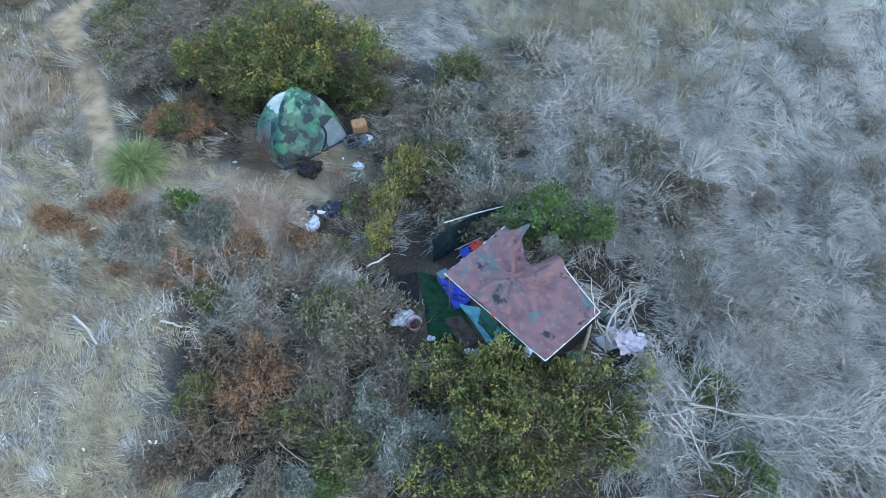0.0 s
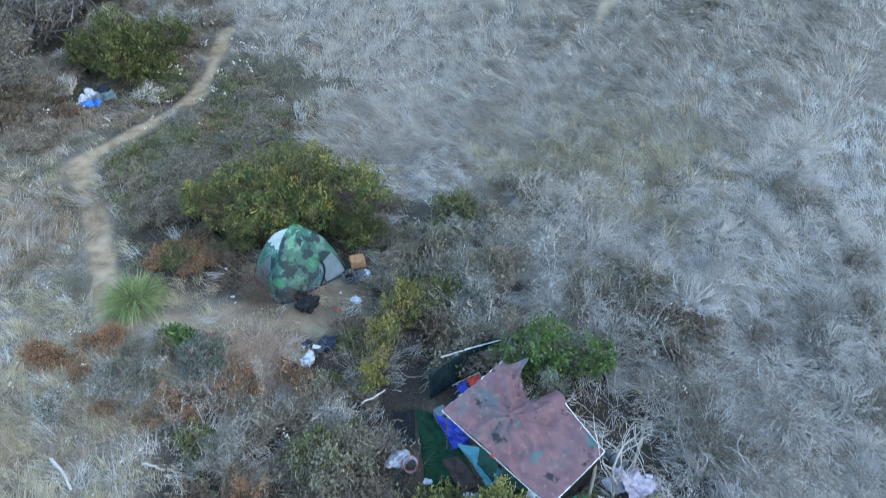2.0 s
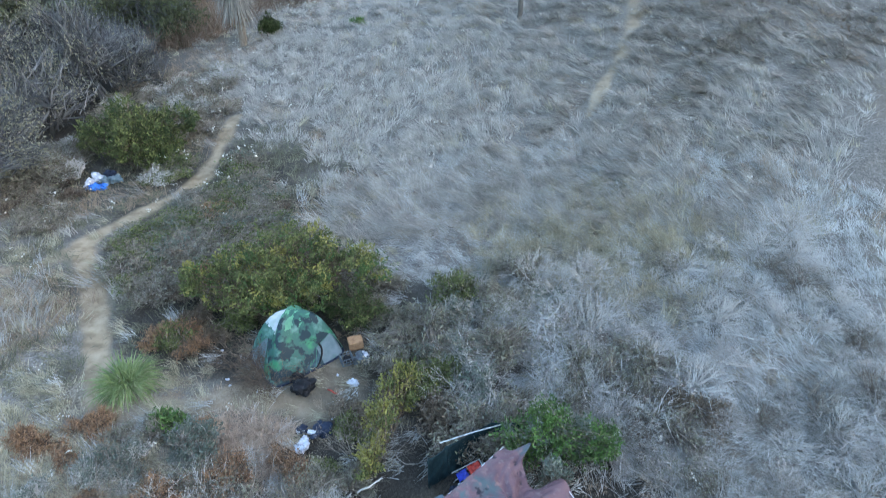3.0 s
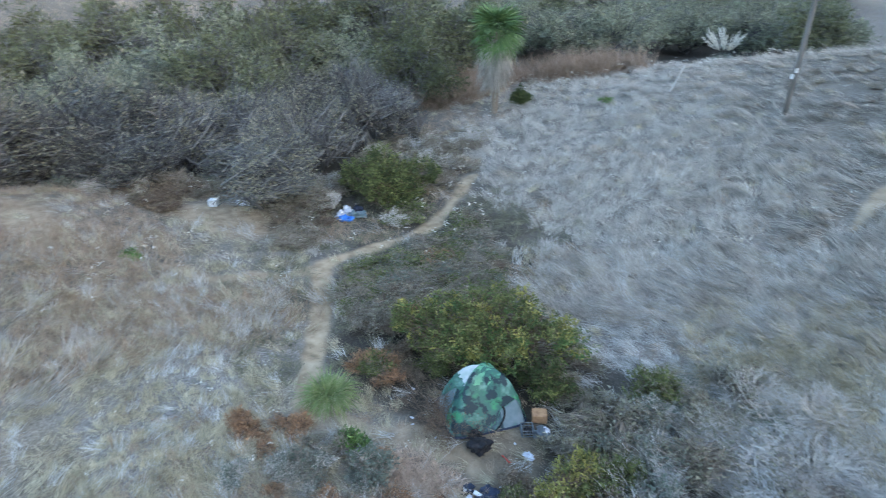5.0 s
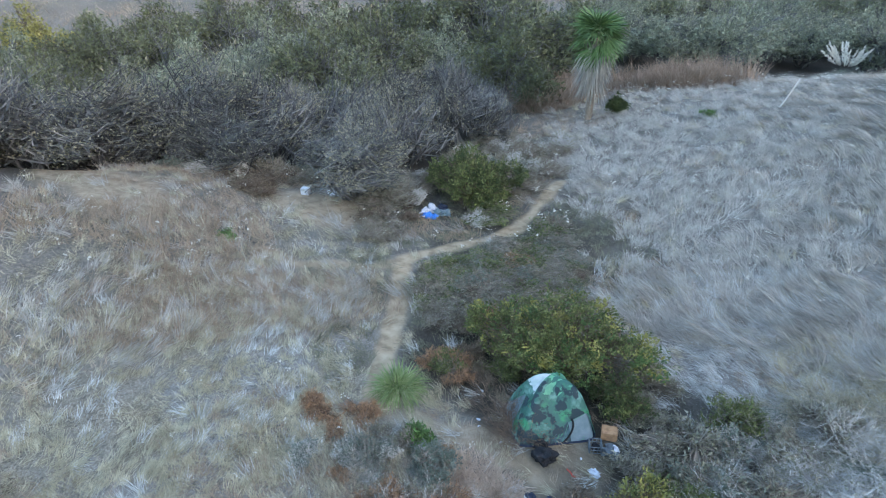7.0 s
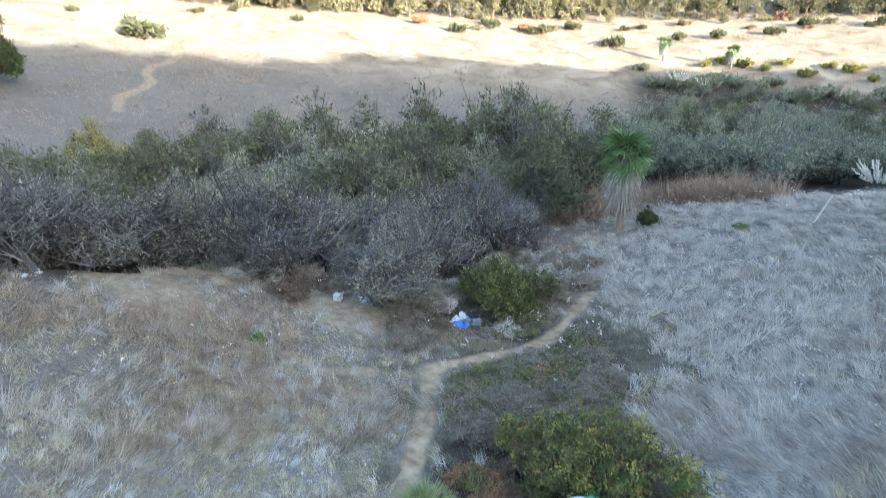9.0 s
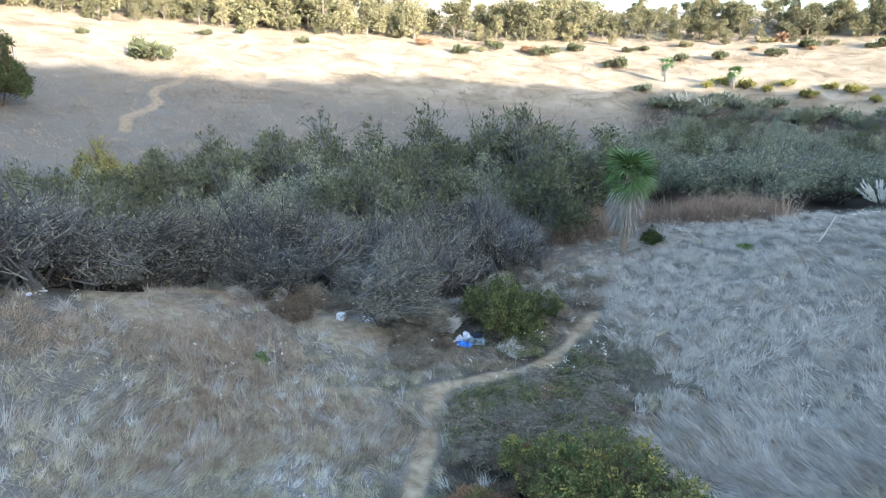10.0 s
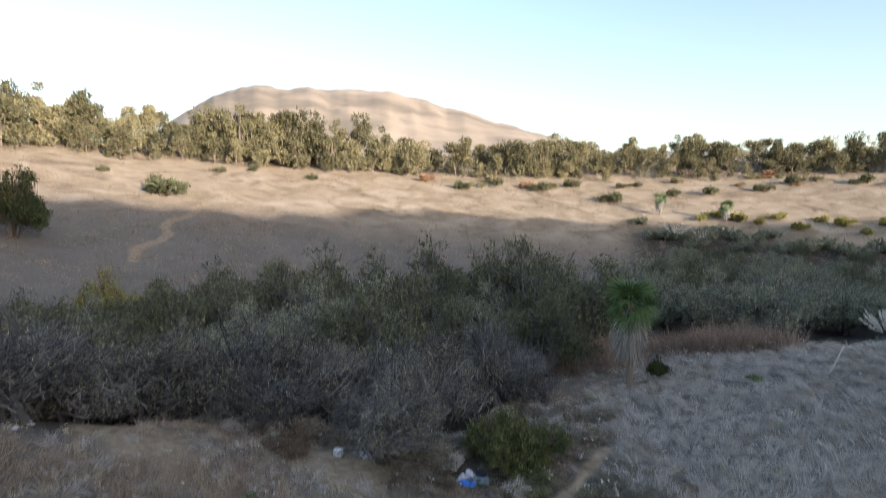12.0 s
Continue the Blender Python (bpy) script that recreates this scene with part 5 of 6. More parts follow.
def sheet(corners, nu, nv, fold, seed, thick=.006, droop=0.0, bulge=None):
    """A creased cloth between four corners a, b, c, d (in order round it), with thickness."""
    a, b, c, d = (np.array(q, float) for q in corners)
    rng = np.random.default_rng(seed)
    u, v = np.meshgrid(np.linspace(0, 1, nu), np.linspace(0, 1, nv))
    u, v = u.ravel(), v.ravel()
    p = a * ((1 - u) * (1 - v))[:, None] + b * (u * (1 - v))[:, None] + c * (u * v)[:, None] + d * ((1 - u) * v)[:, None]
    n = unit(np.cross(b - a, d - a))
    w = np.zeros_like(u)
    for _ in range(7):
        k, ph = rng.normal(size=2) * 9, rng.uniform(0, 6)
        w += np.abs(np.sin(u * k[0] + v * k[1] + ph)) - .6
    p = p + n * (w * fold * .4)[:, None]
    p[:, 2] -= droop * np.sin(u * math.pi) * np.sin(v * math.pi)
    if bulge is not None:
        p = bulge(p, u, v)
    i, j = np.meshgrid(np.arange(nv - 1), np.arange(nu - 1), indexing="ij")
    q = (i * nu + j).ravel()
    t = np.concatenate([np.stack([q, q + 1, q + nu + 1], 1), np.stack([q, q + nu + 1, q + nu], 1)])
    m = len(p)
    under = p - n * thick
    rim = np.concatenate([np.arange(nu), np.arange(1, nv) * nu + nu - 1, np.arange(nu - 2, -1, -1) + (nv - 1) * nu, np.arange(nv - 2, 0, -1) * nu])
    nxt = np.roll(rim, -1)
    wall = np.concatenate([np.stack([rim, rim + m, nxt + m], 1), np.stack([rim, nxt + m, nxt], 1)])
    return np.concatenate([p, under]), np.concatenate([t, t[:, ::-1] + m, wall])


def bag_bm(w, d, h, seed, dents=.25, sub=3):
    """A slumped, creased bag or heap of cloth, flat underneath."""
    bm = bmesh.new()
    bmesh.ops.create_icosphere(bm, subdivisions=sub, radius=.5)
    off = Vector((seed * 3.7, seed * 1.9, seed * 5.3))
    for v in bm.verts:
        crease = abs(noise.noise(v.co * 5 + off)) + .6 * abs(noise.noise(v.co * 11 + off))
        k = 1 + dents * (1.6 * noise.noise(v.co * 2.2 + off) + 1.3 * noise.noise(v.co * 4.5 - off) - 1.4 * crease)
        v.co = Vector((v.co.x * w * k, v.co.y * d * k, max(0.0, v.co.z * k + .28) / .78 * h))
    return bm


def single(name, shape, mat, m, label, category, group="", smooth=True):
    ob = part(name, shape, mat, None, "", smooth)
    ob.matrix_basis = m
    return tagged(ob, label, category, group)


# ------------------------------------------------------------------ the dome tent
def dome_tent():
    ob = thing("dome_tent", on_ground(-4.345, 13.43, 38.5), "green camouflage dome tent, sagging, with dark open door", "tent")
    L, W, HT = 1.20, .94, 1.5

    def skin(t, s, out=0.0):
        """Along the wall: t the angle, s from the top (0) to the hem (1)."""
        c, n = np.cos(t), np.sin(t)
        k = (np.abs(c) ** 7 + np.abs(n) ** 7) ** (-1 / 7)
        corner = (k - 1) / .281
        s = np.clip(s, 0, 1)
        r = s ** .92 * (1 - .07 * (1 - corner) * np.sin(s * math.pi))
        right = np.exp(-((np.mod(t, math.tau) - 5.4) / .65) ** 2)
        z = HT * (1 - s ** (1.5 + .25 * corner + right * (.5 + 1.4 * corner)))
        r = r * (1 + out / L)
        return np.stack([c * k * r * L + .03 * z, n * k * r * W + .22 * z, z + out * (1 - s)], -1)

    def panel(t0, t1, s0, s1, nt, ns, out, wrinkle=.006, seed=1):
        rng = np.random.default_rng(seed)
        g, h = np.meshgrid(np.linspace(0, 1, nt), np.linspace(0, 1, ns))
        g, h = g.ravel(), h.ravel()
        lo = s0(g) if callable(s0) else s0
        hi = s1(g) if callable(s1) else s1
        t = t0 + (t1 - t0) * g
        p = skin(t, lo + (hi - lo) * h, out)
        p = p + unit(p - [0, 0, .3]) * (wrinkle * (np.sin(g * 31 + 4 * h) + np.sin(h * 23 + g * 9) + rng.normal(size=len(g)) * .3))[:, None]
        i, j = np.meshgrid(np.arange(ns - 1), np.arange(nt - 1), indexing="ij")
        q = (i * nt + j).ravel()
        return p, np.concatenate([np.stack([q, q + nt, q + nt + 1], 1), np.stack([q, q + nt + 1, q + 1], 1)])

    tau = math.tau
    part("inner_tent", panel(0, tau, 0.0, 1.0, 97, 26, 0.0), "tent_grey", ob, "grey nylon tent body", True)
    # the fly: hem rises between the corners
    def hem(g):
        t = g * tau
        corner = np.abs(np.sin(2 * t)) ** 1.1
        left_side = .6 * np.exp(-((t - 2.8) / .4) ** 2) * (1 - .7 * corner)
        doorway = .17 * step(4.78, 5.08, t) * (1 - step(5.44, 5.62, t))
        return .985 - left_side - doorway

    def cut(g):
        t = g * tau
        return .42 - .32 * step(3.3, 3.75, t) * (1 - step(5.2, 5.9, t))
    fly = part("fly", panel(0, tau, cut, hem, 130, 24, .035, .008, 2), "camouflage", ob, "camouflage-print green fly", True)
    part("roof_vent", panel(1.75, 3.55, 0.0, .46, 50, 14, .030), "tent_white", ob, "white mesh roof panel", True)
    part("roof_cap", panel(3.55, 1.75 + tau, 0.0, .46, 50, 14, .031), "roof_green", ob, "pale green roof panel", True)
    g = np.linspace(0, 1, 97)
    q = skin(g * tau, hem(g), .045)
    part("hem_band", tube(q, .007, 6), "mint", fly, "mint-green hem tape")
    for c in (tau / 8, 3 * tau / 8, 5 * tau / 8, 7 * tau / 8):
        part("pole", tube(skin(np.full(14, c), np.linspace(.02, 1, 14), .04), .008, 6), "camouflage", ob, "tent pole in a green sleeve")
    # the door: a dark half-moon in the long front wall
    door = part("door_mesh", panel(4.42, 5.04, lambda g: .97 - .17 * g ** .7, .985, 24, 12, .045), "mesh_dark", ob, "dark open mesh door", True)
    a = np.linspace(0, 1, 22)
    part("door_zip", tube(skin(4.80 + .34 * np.sin(a * math.pi * .62) ** .8, .985 - .19 * a, .06), .03, 6), "black_cloth", door, "black zip edging")
    part("ground_skirt", tube(skin(np.linspace(0, tau, 65), np.full(65, 1.0), .02) + [0, 0, .03], .03, 6), "navy_cloth", ob, "dark groundsheet edge")
    return ob


dome_tent()


# ------------------------------------------------------------------ the tarp shelter
def tarp_shelter():
    A, B, C, D = (np.array(q) for q in ((.04, 7.58, 2.03), (2.19, 5.41, 1.97), (3.50, 6.53, 2.09), (1.50, 8.87, 2.13)))
    O = np.array([1.75, 7.1, 0.0])
    O[2] = float(terrain(O[0], O[1]))
    ob = thing("tarp_shelter", pose(*O), "faded red-brown tarp stretched over thin white poles", "tarp shelter")
    a, b, c, d = A - O, B - O, C - O, D - O

    def drape(p, u, v):
        top = np.array([-.20, .24])
        r = np.hypot(p[:, 0] - top[0], p[:, 1] - top[1])
        ang = np.arctan2(p[:, 1] - top[1], p[:, 0] - top[0])
        p[:, 2] += .34 * np.exp(-(r / .62) ** 1.3) - .10 * np.sin(u * math.pi) * np.sin(v * math.pi)
        p[:, 2] += (.042 * np.sin(ang * 9 + 2 * np.sin(r * 4)) + .02 * np.sin(ang * 23 + 3 * np.sin(r * 7))) * np.exp(-((r - .6) / .6) ** 2) + .018 * np.sin(u * 31 + v * 9 + 2 * np.sin(v * 7)) + .014 * np.sin(v * 37 - u * 14) + .02 * np.sin(u * 17 + v * 6) * v * v
        # ragged far edge: a pulled-out tail, a bay and a peak
        out = .50 * np.exp(-((u - .13) / .035) ** 2) - .20 * np.exp(-((u - .34) / .10) ** 2) + np.where(u < .48, .34 * np.exp(-((u - .48) / .06) ** 2), .34 * (1 - u) / .52)
        n = unit(np.array([c[1] - d[1], d[0] - c[0]]))
        n = n if n @ (np.array(d[:2]) - np.array(a[:2])) > 0 else -n
        p[:, :2] += n * (out * v ** 3)[:, None]
        p[:, 2] += (.10 * np.exp(-((u - .48) / .1) ** 2) - .25 * np.exp(-((u - .34) / .09) ** 2) + .1 * np.exp(-((u - .13) / .08) ** 2)) * v ** 2
        return p

    part("tarp", sheet((a, b, c, d), 90, 60, .012, 5, .006, 0, drape), "tarp", ob, "faded red-brown tarp with teal patches and dark stains", True)
    e = np.array([2.66, 7.95, 2.2]) - O
    m = (a + b) / 2
    for p, q in ((a, m), (m, b), (b, c), (c, e), (a, d)):
        k = np.linspace(0, 1, 9)[:, None]
        w = p * (1 - k) + q * k
        w[:, 2] += .012 - .03 * np.sin(k[:, 0] * math.pi)
        part("edge_rod", tube(w, .013, 6), "white_plastic", ob, "white plastic edge rod")
    for p in (a, m, b, c, e, d):
        p = p * [.93, .93, .97]
        w = p + O
        g = float(terrain(w[0], w[1]))
        part("pole", tube([(p[0], p[1], g - O[2] - .1), (p[0] + .02, p[1], (p[2] + g - O[2]) / 2), (p[0], p[1], p[2] + .03)], .017, 7), "grey_wood", ob, "thin grey wooden pole")
    part("clip", box_bm(.07, .07, .06, .01), "red_plastic", ob, "red and white clip").location = (m[0], m[1], m[2] - .02)
    # cloths that hang from the edges
    part("side_curtain", sheet((b + [.03, .03, -.02], c + [.0, -.03, -.02], c + [-.12, -.02, -1.35], b + [-.05, .12, -1.4]), 26, 16, .03, 8), "black_cloth", ob, "black cloth hanging under the edge", True)
    part("hung_cloth", sheet((m + [-.25, .26, -.03], m + [.12, -.12, -.03], m + [.05, -.2, -.75], m + [-.3, .12, -.55]), 18, 16, .05, 9), "dark_green", ob, "dark green cloth hanging under the edge", True)
    part("hung_cloth", sheet((m + [.22, -.2, -.03], m + [.75, -.72, -.03], m + [.55, -.85, -.9], m + [.05, -.35, -.95]), 18, 16, .05, 10), "dark_green", ob, "dark green cloth hanging under the edge", True)
    part("hung_sheet", sheet((m + [.70, -.70, -.03], m + [.84, -.84, -.05], m + [.78, -.88, -.35], m + [.64, -.78, -.45]), 14, 14, .05, 11), "white_cloth", ob, "pale sheet hanging at the corner", True)
    return ob


tarp_shelter()


def ground_sheet(name, mat, corners, label, category, seed, lift=.02, fold=.012, n=22):
    cx, cy = np.mean([q[0] for q in corners]), np.mean([q[1] for q in corners])
    z = float(terrain(cx, cy))
    local = [(q[0] - cx, q[1] - cy, float(terrain(q[0], q[1])) - z + lift + (q[2] if len(q) > 2 else 0)) for q in corners]
    return single(name, sheet(local, n, n, fold, seed), mat, pose(cx, cy, z), label, category)


ground_sheet("green_carpet", "carpet", [(-.62, 8.62), (.10, 8.40), (.85, 6.75), (-.32, 6.55)], "worn dark green carpet laid on the soil", "carpet", 21, .03)
# added black sheet: stands in for the shaded brush interior left of the carpet
ground_sheet("black_sheet", "black_cloth", [(-1.2, 8.5), (-.66, 8.62), (-.6, 7.7), (-1.05, 7.62)], "added black sheet standing in for deep shade beside the green carpet", "plastic sheet", 29, .03, .05)
ground_sheet("brown_mat", "brown_mat", [(.02, 7.25), (.42, 7.35), (1.0, 6.62), (.50, 6.42)], "brown door mat on the green carpet", "mat", 22, .075, .006)
ground_sheet("blue_tarp", "blue_plastic", [(-.12, 8.12, .55), (.55, 7.72, .75), (.72, 7.45, .35), (.28, 7.42, .15)], "crumpled bright blue plastic sheet under the tarp edge", "plastic sheet", 23, .05, .07)
ground_sheet("teal_tarp", "teal_plastic", [(.40, 7.45, .42), (1.05, 7.1, .75), (1.5, 6.42, .6), (1.08, 6.48, .18)], "pale teal plastic sheet under the tarp edge", "plastic sheet", 24, .06, .04)


def screen_wall():
    ob = thing("privacy_screen", pose(.6, 9.5, float(terrain(.6, 9.5))), "dark green-black shade cloth hung as a low wall", "screen")
    pts = [(-.85, -.62), (-.35, -.25), (.25, .22), (.75, .52), (1.5, .45)]
    for i, (p, q) in enumerate(zip(pts, pts[1:])):
        h0, h1 = 1.05 + .08 * math.sin(i * 2), 1.05 + .08 * math.sin(i * 2 + 2)
        part("cloth_panel", sheet(((p[0], p[1], 0), (q[0], q[1], 0), (q[0] - .03, q[1] + .05, h1), (p[0] - .03, p[1] + .05, h0)), 22, 16, .03, 40 + i), "screen", ob, "", True)
    for p in pts:
        part("stake", tube([(p[0], p[1] + .05, -.1), (p[0], p[1] + .06, 1.15)], .014, 6), "screen", ob, "thin dark stake")
    return ob


screen_wall()
single("white_rod", tube([(-.78, -.28, 0), (0, 0, .02), (.78, .27, 0)], .014, 7), "white_plastic", pose(.80, 9.62, float(terrain(.6, 9.5)) + 1.19, 0, 0, 0), "thin white plastic rod across the shade cloth", "rod")


def camp_chair():
    ob = thing("folding_chair", pose(.72, 9.02, float(terrain(.7, 9.0)), 0, 0, 24), "folded metal camp chair with red and blue cloth", "chair")
    for y in (-.17, .17):
        part("frame_tube", tube([(-.38, y, .42), (.38, y, .55)], .013, 6), "steel", ob)
        part("leg", tube([(-.32, y, 0), (.30, y, .54)], .013, 6), "steel", ob)
        part("leg", tube([(.32, y, 0), (-.30, y, .44)], .013, 6), "steel", ob)
    part("frame_tube", tube([(.38, -.17, .55), (.38, .17, .55)], .013, 6), "steel", ob)
    part("red_cloth", sheet(((.02, -.15, .50), (.34, -.15, .55), (.34, .14, .55), (.02, .14, .50)), 14, 14, .05, 51), "red_plastic", ob, "crumpled red cloth", True)
    part("blue_cloth", sheet(((-.30, -.15, .45), (-.02, -.15, .49), (-.02, .1, .49), (-.30, .1, .45)), 14, 14, .05, 52), "blue_plastic", ob, "crumpled blue cloth", True)
    return ob


camp_chair()


def pail():
    ob = thing("bucket", on_ground(-.70, 7.05), "white bucket with red scraps inside", "bucket")
    bm = bmesh.new()
    bmesh.ops.create_cone(bm, cap_ends=False, segments=28, radius1=.15, radius2=.19, depth=.26, matrix=Matrix.Translation((0, 0, .14)))
    bmesh.ops.create_cone(bm, cap_ends=True, segments=28, radius1=.145, radius2=.145, depth=.01, matrix=Matrix.Translation((0, 0, .02)))
    bmesh.ops.solidify(bm, geom=bm.faces[:], thickness=.006)
    shell = part("shell", bm, "white_plastic", ob, "", True)
    a = np.linspace(0, math.tau, 33)
    part("rim", tube(np.stack([np.cos(a) * .19, np.sin(a) * .19, np.full(33, .27)], 1), .011, 6), "red_plastic", shell, "red rim")
    part("scraps", bag_bm(.26, .24, .14, 3), "brown_mat", ob, "brown and red scraps").location = (0, 0, .08)
    return ob


pail()


def rag(name, mat, x, y, w, d, h, label, category, seed, turn=0.0, dents=.35, lift=0.0, group=""):
    m = pose(x, y, float(terrain(x, y)) + lift, 0, 0, turn)
    return single(name, bag_bm(w * 1.15, d * 1.15, h, seed, dents * 1.05), mat, m, label, category, group, smooth=False)


def box(name, mat, x, y, w, d, h, label, category, turn=0.0, tilt=0.0, bevel=.008, lift=0.0, seed=1):
    m = pose(x, y, float(terrain(x, y)) + lift, tilt, 0, turn)
    return single(name, box_bm(w, d, h, bevel, .008, seed), mat, m, label, category, smooth=False)


rag("white_cloth", "white_cloth", -.98, 7.22, .5, .4, .28, "crumpled white cloth beside the bucket", "cloth", 1, 30)
rag("black_bag", "black_cloth", -3.88, 12.02, .62, .5, .42, "black rubbish bag slumped beside the tent", "rubbish bag", 2, 20, .22)
rag("black_bag", "black_cloth", -4.15, 12.35, .4, .36, .3, "black rubbish bag slumped beside the tent", "rubbish bag", 7, 0, .25)
rag("white_bag", "white_cloth", -3.58, 10.06, .36, .46, .22, "white plastic bag on the soil", "plastic bag", 3, 10)
rag("white_bag", "white_cloth", -2.52, 12.3, .34, .26, .12, "crumpled white plastic bag on the soil", "plastic bag", 5, -20)
rag("navy_bag", "navy_cloth", -3.15, 10.5, .6, .45, .3, "dark blue-black bag of clothes on the soil", "bag", 4, 30)
rag("navy_bag", "navy_cloth", -3.7, 10.6, .3, .26, .16, "small dark bag on the soil", "bag", 6, 0)
box("white_carton", "white_plastic", -3.72, 10.55, .2, .13, .1, "small white carton on the soil", "carton", 30, 8)
box("white_carton", "white_plastic", -3.38, 10.42, .22, .1, .06, "small white carton on the soil", "carton", -12, 5, lift=.12)
box("cardboard_box", "cardboard", -2.58, 13.72, .44, .34, .3, "crumpled brown cardboard box beside the tent", "box", 18, 4, .012)
rag("grey_rags", "grey_foam", -2.35, 13.2, .5, .4, .18, "heap of grey rags beside the crate", "rags", 8)
rag("white_bag", "white_cloth", -2.25, 13.3, .26, .3, .16, "crumpled white plastic bag beside the crate", "plastic bag", 9)
single("red_strap", tube([(-.16, .1, .02), (-.05, .03, .045), (.06, -.05, .03), (.16, -.07, .02)], .022, 6), "red_plastic", on_ground(-3.05, 11.95), "short red plastic strip on the soil", "strap")
rag("lilac_sheet", "lilac_cloth", 4.33, 6.5, .95, .75, .5, "crumpled pale lilac plastic sheet", "plastic sheet", 10, -15, .4)
rag("black_bag", "black_cloth", 4.25, 6.12, .5, .4, .26, "black rubbish bag under the pale sheet", "rubbish bag", 11)
rag("jade_cloth", "jade_cloth", 3.12, 6.08, .42, .36, .25, "crumpled jade green cloth", "cloth", 12)
rag("red_cloth", "red_plastic", 3.42, 6.02, .2, .16, .1, "small crumpled red cloth", "cloth", 13)
rag("pink_bag", "pink_plastic", -.05, 5.50, .2, .15, .12, "magenta plastic bag under the shrub edge", "plastic bag", 14, 0, .3, .55)
rag("dark_clothes", "navy_cloth", .55, 8.75, .6, .4, .25, "heap of dark clothes behind the shelter", "clothes", 15)
box("grey_bin", "tent_grey", .02, 8.35, .28, .26, .36, "small teal-grey plastic bin beside the carpet", "bin", 30)
rag("white_scrap", "white_cloth", -.28, 6.72, .2, .14, .05, "scrap of white plastic on the carpet", "litter", 16, 0, .3, .05)
rag("white_scrap", "white_cloth", .62, 6.35, .26, .18, .08, "scrap of white plastic by the mat", "litter", 17, 0, .3, .05)
rag("white_scrap", "teal_plastic", .85, 6.3, .22, .2, .1, "scrap of teal plastic by the mat", "litter", 18, 0, .3, .05)
single("enamel_plate", tube([(math.cos(a) * .11, math.sin(a) * .11, .03) for a in np.linspace(0, math.tau, 25)], .014, 6), "steel", on_ground(-.42, 7.75), "grey metal ring on the carpet", "ring")


def milk_crate():
    ob = thing("milk_crate", on_ground(-2.78, 13.1, 25), "grey plastic milk crate on the soil", "crate")
    for z in (.02, .13, .25):
        for p, q in (((-.17, -.17), (.17, -.17)), ((.17, -.17), (.17, .17)), ((.17, .17), (-.17, .17)), ((-.17, .17), (-.17, -.17))):
            part("rail", tube([(*p, z), (*q, z)], .017, 4), "grey_foam", ob)
    for i in range(12):
        t, side = (i % 3) / 3 * .34 - .17, i // 3
        p = [(t, -.17), (.17, t), (-t, .17), (-.17, -t)][side]
        part("slat", tube([(*p, .02), (*p, .25)], .014, 4), "grey_foam", ob)
    part("contents", bag_bm(.28, .28, .2, 4), "black_cloth", ob, "black clothing in the crate").location = (0, 0, .02)
    return ob


milk_crate()


def foam_roll():
    ob = thing("sleeping_mat_roll", on_ground(4.16, 7.0, -54), "rolled grey foam sleeping mat on the soil", "mat roll")
    k = np.linspace(0, 6.5 * math.tau, 170)
    r = .03 + .1 * k / k[-1]
    v, t = [], []
    for x in (-.32, .32):
        v.append(np.stack([np.full(170, x), np.cos(k) * r, np.sin(k) * r + .135], 1))
    i = np.arange(169)
    t = np.concatenate([np.stack([i, i + 1, i + 171], 1), np.stack([i, i + 171, i + 170], 1)])
    roll = part("roll", (np.concatenate(v), t), "grey_foam", ob, "", True)
    a = np.linspace(0, math.tau, 25)
    for x in (-.18, .2):
        part("strap", tube(np.stack([np.full(25, x), np.cos(a) * .136, np.sin(a) * .136 + .135], 1), .012, 5), "black_cloth", roll, "black strap")
    return ob


foam_roll()


def detergent_box():
    ob = thing("purple_box", on_ground(4.78, 6.62, -12), "small purple and white carton on the ground", "box")
    carton = part("carton", box_bm(.2, .13, .26, .008), "purple_card", ob)
    part("label_panel", box_bm(.14, .006, .09, .002), "white_plastic", carton, "plain white label").location = (0, -.068, .1)
    part("lid", box_bm(.15, .09, .012, .004), "white_plastic", carton, "white top").location = (0, 0, .26)
    return ob


detergent_box()


def loose_pole(name, p, q, radius, label, category="pole", mat="log", bend=.05, seed=1):
    """A bare branch from p to q (x, y, height over the ground)."""
    P = np.array([p[0], p[1], float(terrain(p[0], p[1])) + p[2]])
    Q = np.array([q[0], q[1], float(terrain(q[0], q[1])) + q[2]])
    rng = np.random.default_rng(seed)
    k = np.linspace(0, 1, 9)[:, None]
    w = (Q - P) * k + rng.normal(size=(9, 3)) * bend * .25 + np.sin(k * math.pi) * np.array([[bend, 0, 0]])
    ob = part(name, tube(w, radius, 8, .75), mat, None, "", True)
    ob.location = P
    return tagged(ob, label, category)


loose_pole("wooden_pole", (4.50, 6.9, .04), (5.1, 8.2, .12), .05, "bare grey wooden pole lying on dead brush", seed=2, bend=.03)
loose_pole("wooden_pole", (2.95, 5.35, .04), (3.35, 6.45, 1.2), .05, "bare grey wooden pole leaning on the shelter", seed=3, bend=.03)
loose_pole("broken_stick", (-8.85, 6.95, .16), (-8.1, 6.25, .14), .035, "short bleached broken stick on dry grass", "stick", "pale_twig", seed=4)
loose_pole("broken_stick", (-6.75, 6.85, .16), (-6.25, 6.72, .15), .03, "short bleached broken stick on dry grass", "stick", "pale_twig", seed=5)
loose_pole("broken_stick", (-1.9, 8.2, .9), (-1.3, 8.55, 1.0), .022, "bleached bare stick caught in the brush", "stick", "pale_twig", seed=6)
loose_pole("leaning_stick", (-1.45, 41.5, -.1), (-.75, 41.9, 1.6), .05, "thin bare stick standing aslant on the hump", "stick", "pale_twig", seed=7, bend=.02)


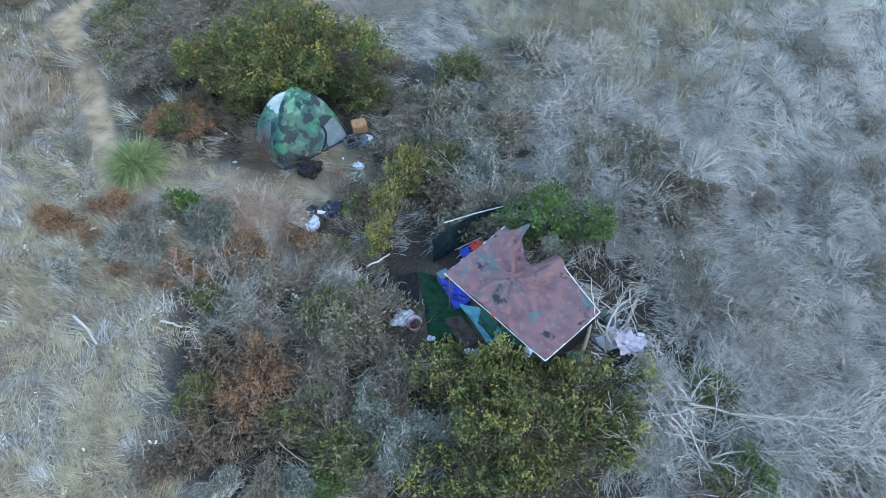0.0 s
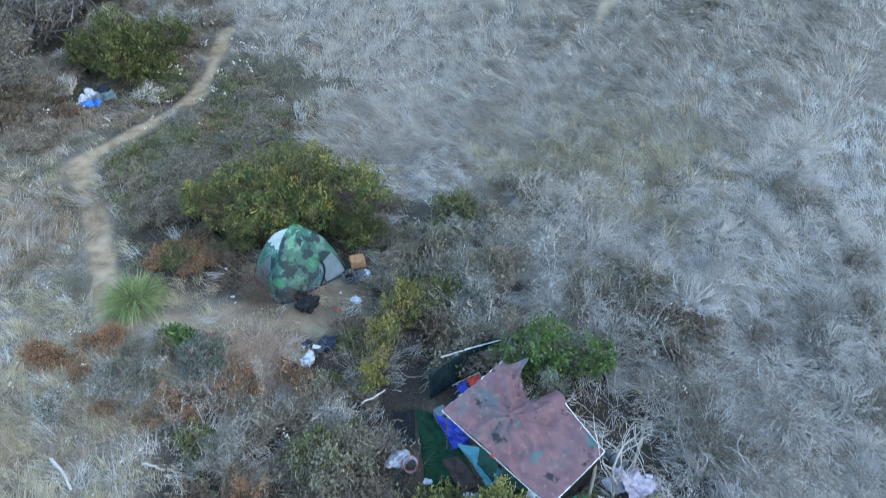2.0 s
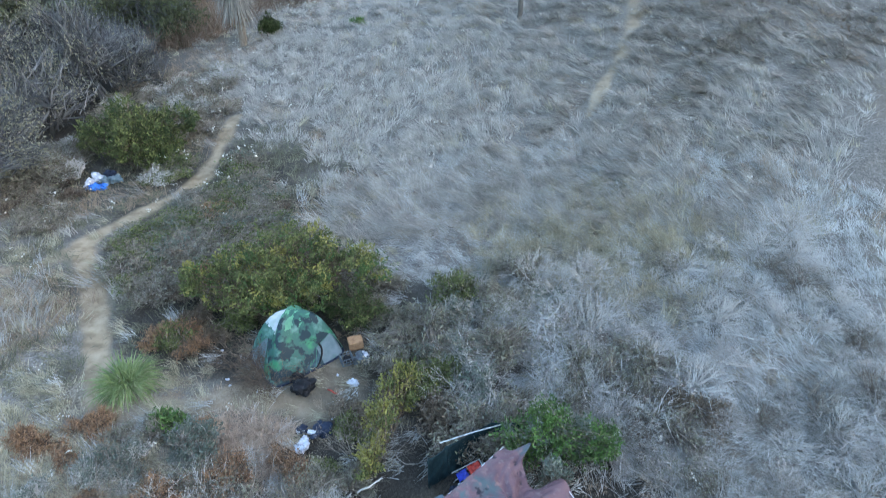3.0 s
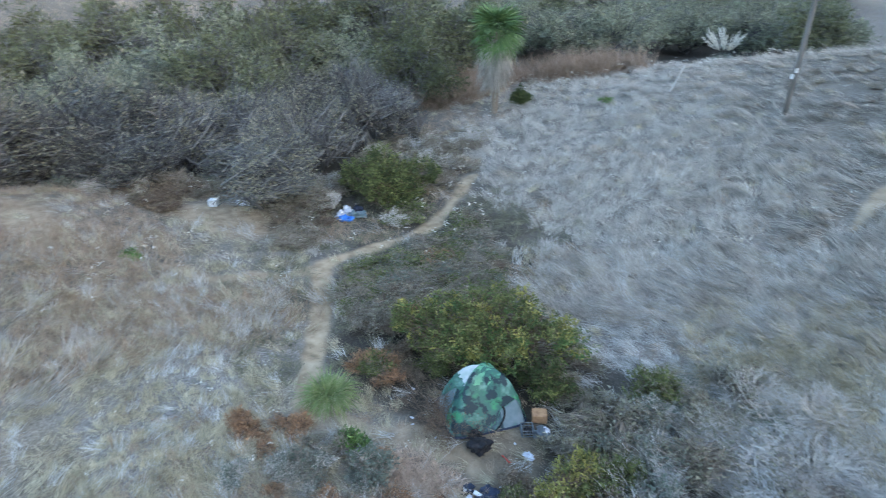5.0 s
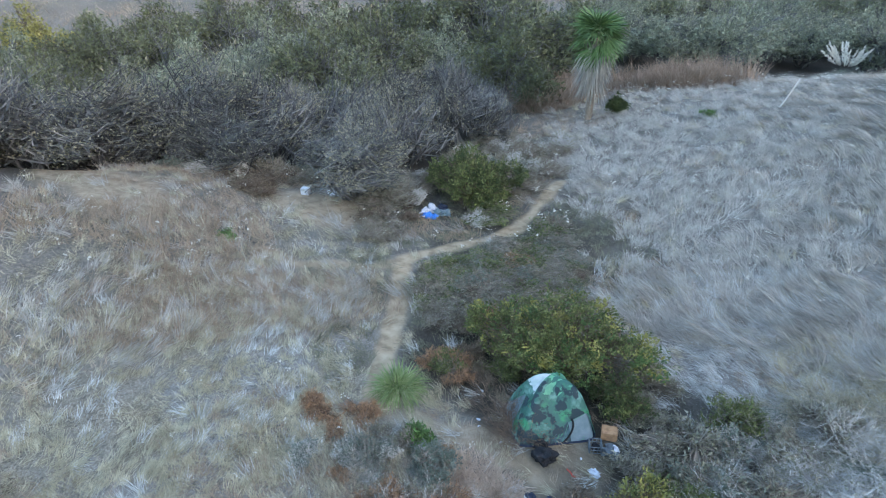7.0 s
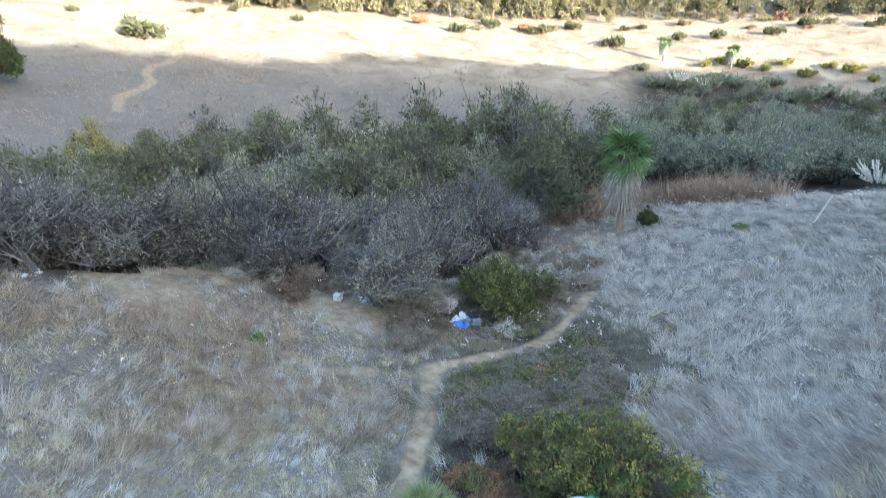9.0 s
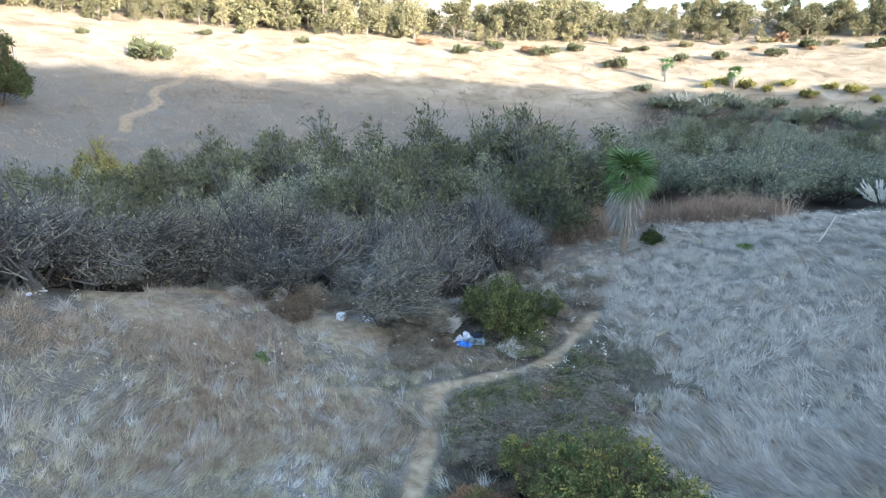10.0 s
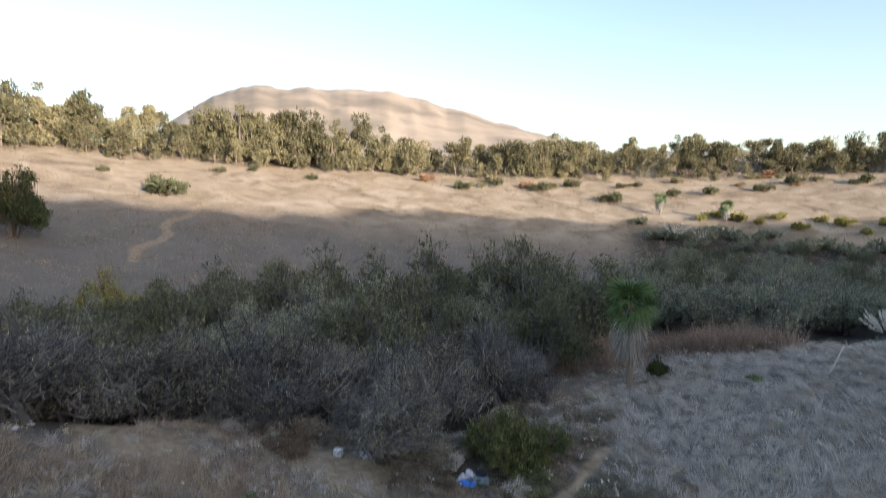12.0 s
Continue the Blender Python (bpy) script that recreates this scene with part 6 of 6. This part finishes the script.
# ------------------------------------------------------------------ litter further off
def rubbish_pile():
    x, y = -15.0, 23.4
    z = float(terrain(x, y))
    bags = [(0, -.2, .6, .35, "sky_blue", "bright blue plastic bag"), (.35, -.1, .5, .3, "sky_blue", "bright blue plastic bag"), (-.35, .2, .55, .3, "white_cloth", "grey-white plastic bag"), (.3, .35, .6, .4, "tent_grey", "pale blue-grey plastic bag"),
            (-.1, .6, .6, .4, "white_cloth", "white plastic bag"), (.6, .6, .55, .35, "tent_grey", "pale blue-grey plastic bag"), (.25, .95, .6, .4, "navy_cloth", "dark blue bag"), (-.4, .9, .45, .3, "tent_grey", "pale blue-grey plastic bag")]
    for i, (dx, dy, w, h, mat, label) in enumerate(bags):
        rag("rubbish_bag", mat, x + dx, y + dy, w, w * .75, h, label + " in a heap by the shrub", "rubbish bag", 60 + i, i * 40, .35, 0, "heap of rubbish bags")


rubbish_pile()
box("white_carton", "white_plastic", -21.35, 21.4, .42, .34, .36, "white box on bare soil by the thicket", "box", 20, 0, .02)
rag("white_scrap", "white_cloth", -20.4, 22.45, .8, .4, .25, "torn white plastic on bare soil", "litter", 71)
for i, (x, y, s) in enumerate([(-6.2, 12.4, .13), (-6.05, 12.15, .09), (-5.2, 11.9, .08), (-6.7, 13.6, .1), (-9.3, 6.5, .1), (-4.9, 11.2, .06), (-3.0, 12.6, .09), (-2.7, 11.4, .1), (-2.9, 11.0, .12), (6.1, 5.4, .1), (-7.9, 15.4, .2), (-2.6, 10.3, .1), (1.3, 5.6, .1), (.4, 5.9, .12), (-31.5, 11.0, .4), (-32.0, 11.8, .35), (-4.2, 11.0, .06)]):
    rag("paper_scrap", "white_cloth", x, y, s, s * .7, s * .35, "small scrap of white paper on the ground", "litter", 80 + i, i * 50, .3, 0, "scattered paper scraps")


def utility_pole():
    ob = thing("utility_pole", on_ground(4.58, 35.3), "weathered grey wooden utility pole on the grassy hump", "utility pole")
    shaft = part("shaft", tube([(0, 0, -.4), (.02, 0, 3), (.03, 0, 6), (.03, .02, 10)], .14, 14, .72), "grey_wood", ob, "", True)
    for z, a in ((2.2, .3), (1.9, -.5)):
        part("tag", box_bm(.16, .02, .22, .004), "white_plastic", shaft, "white metal tag").matrix_basis = pose(-.05 + .165 * math.sin(a), -.165 * math.cos(a), z, 0, 0, math.degrees(a))
    return ob


utility_pole()
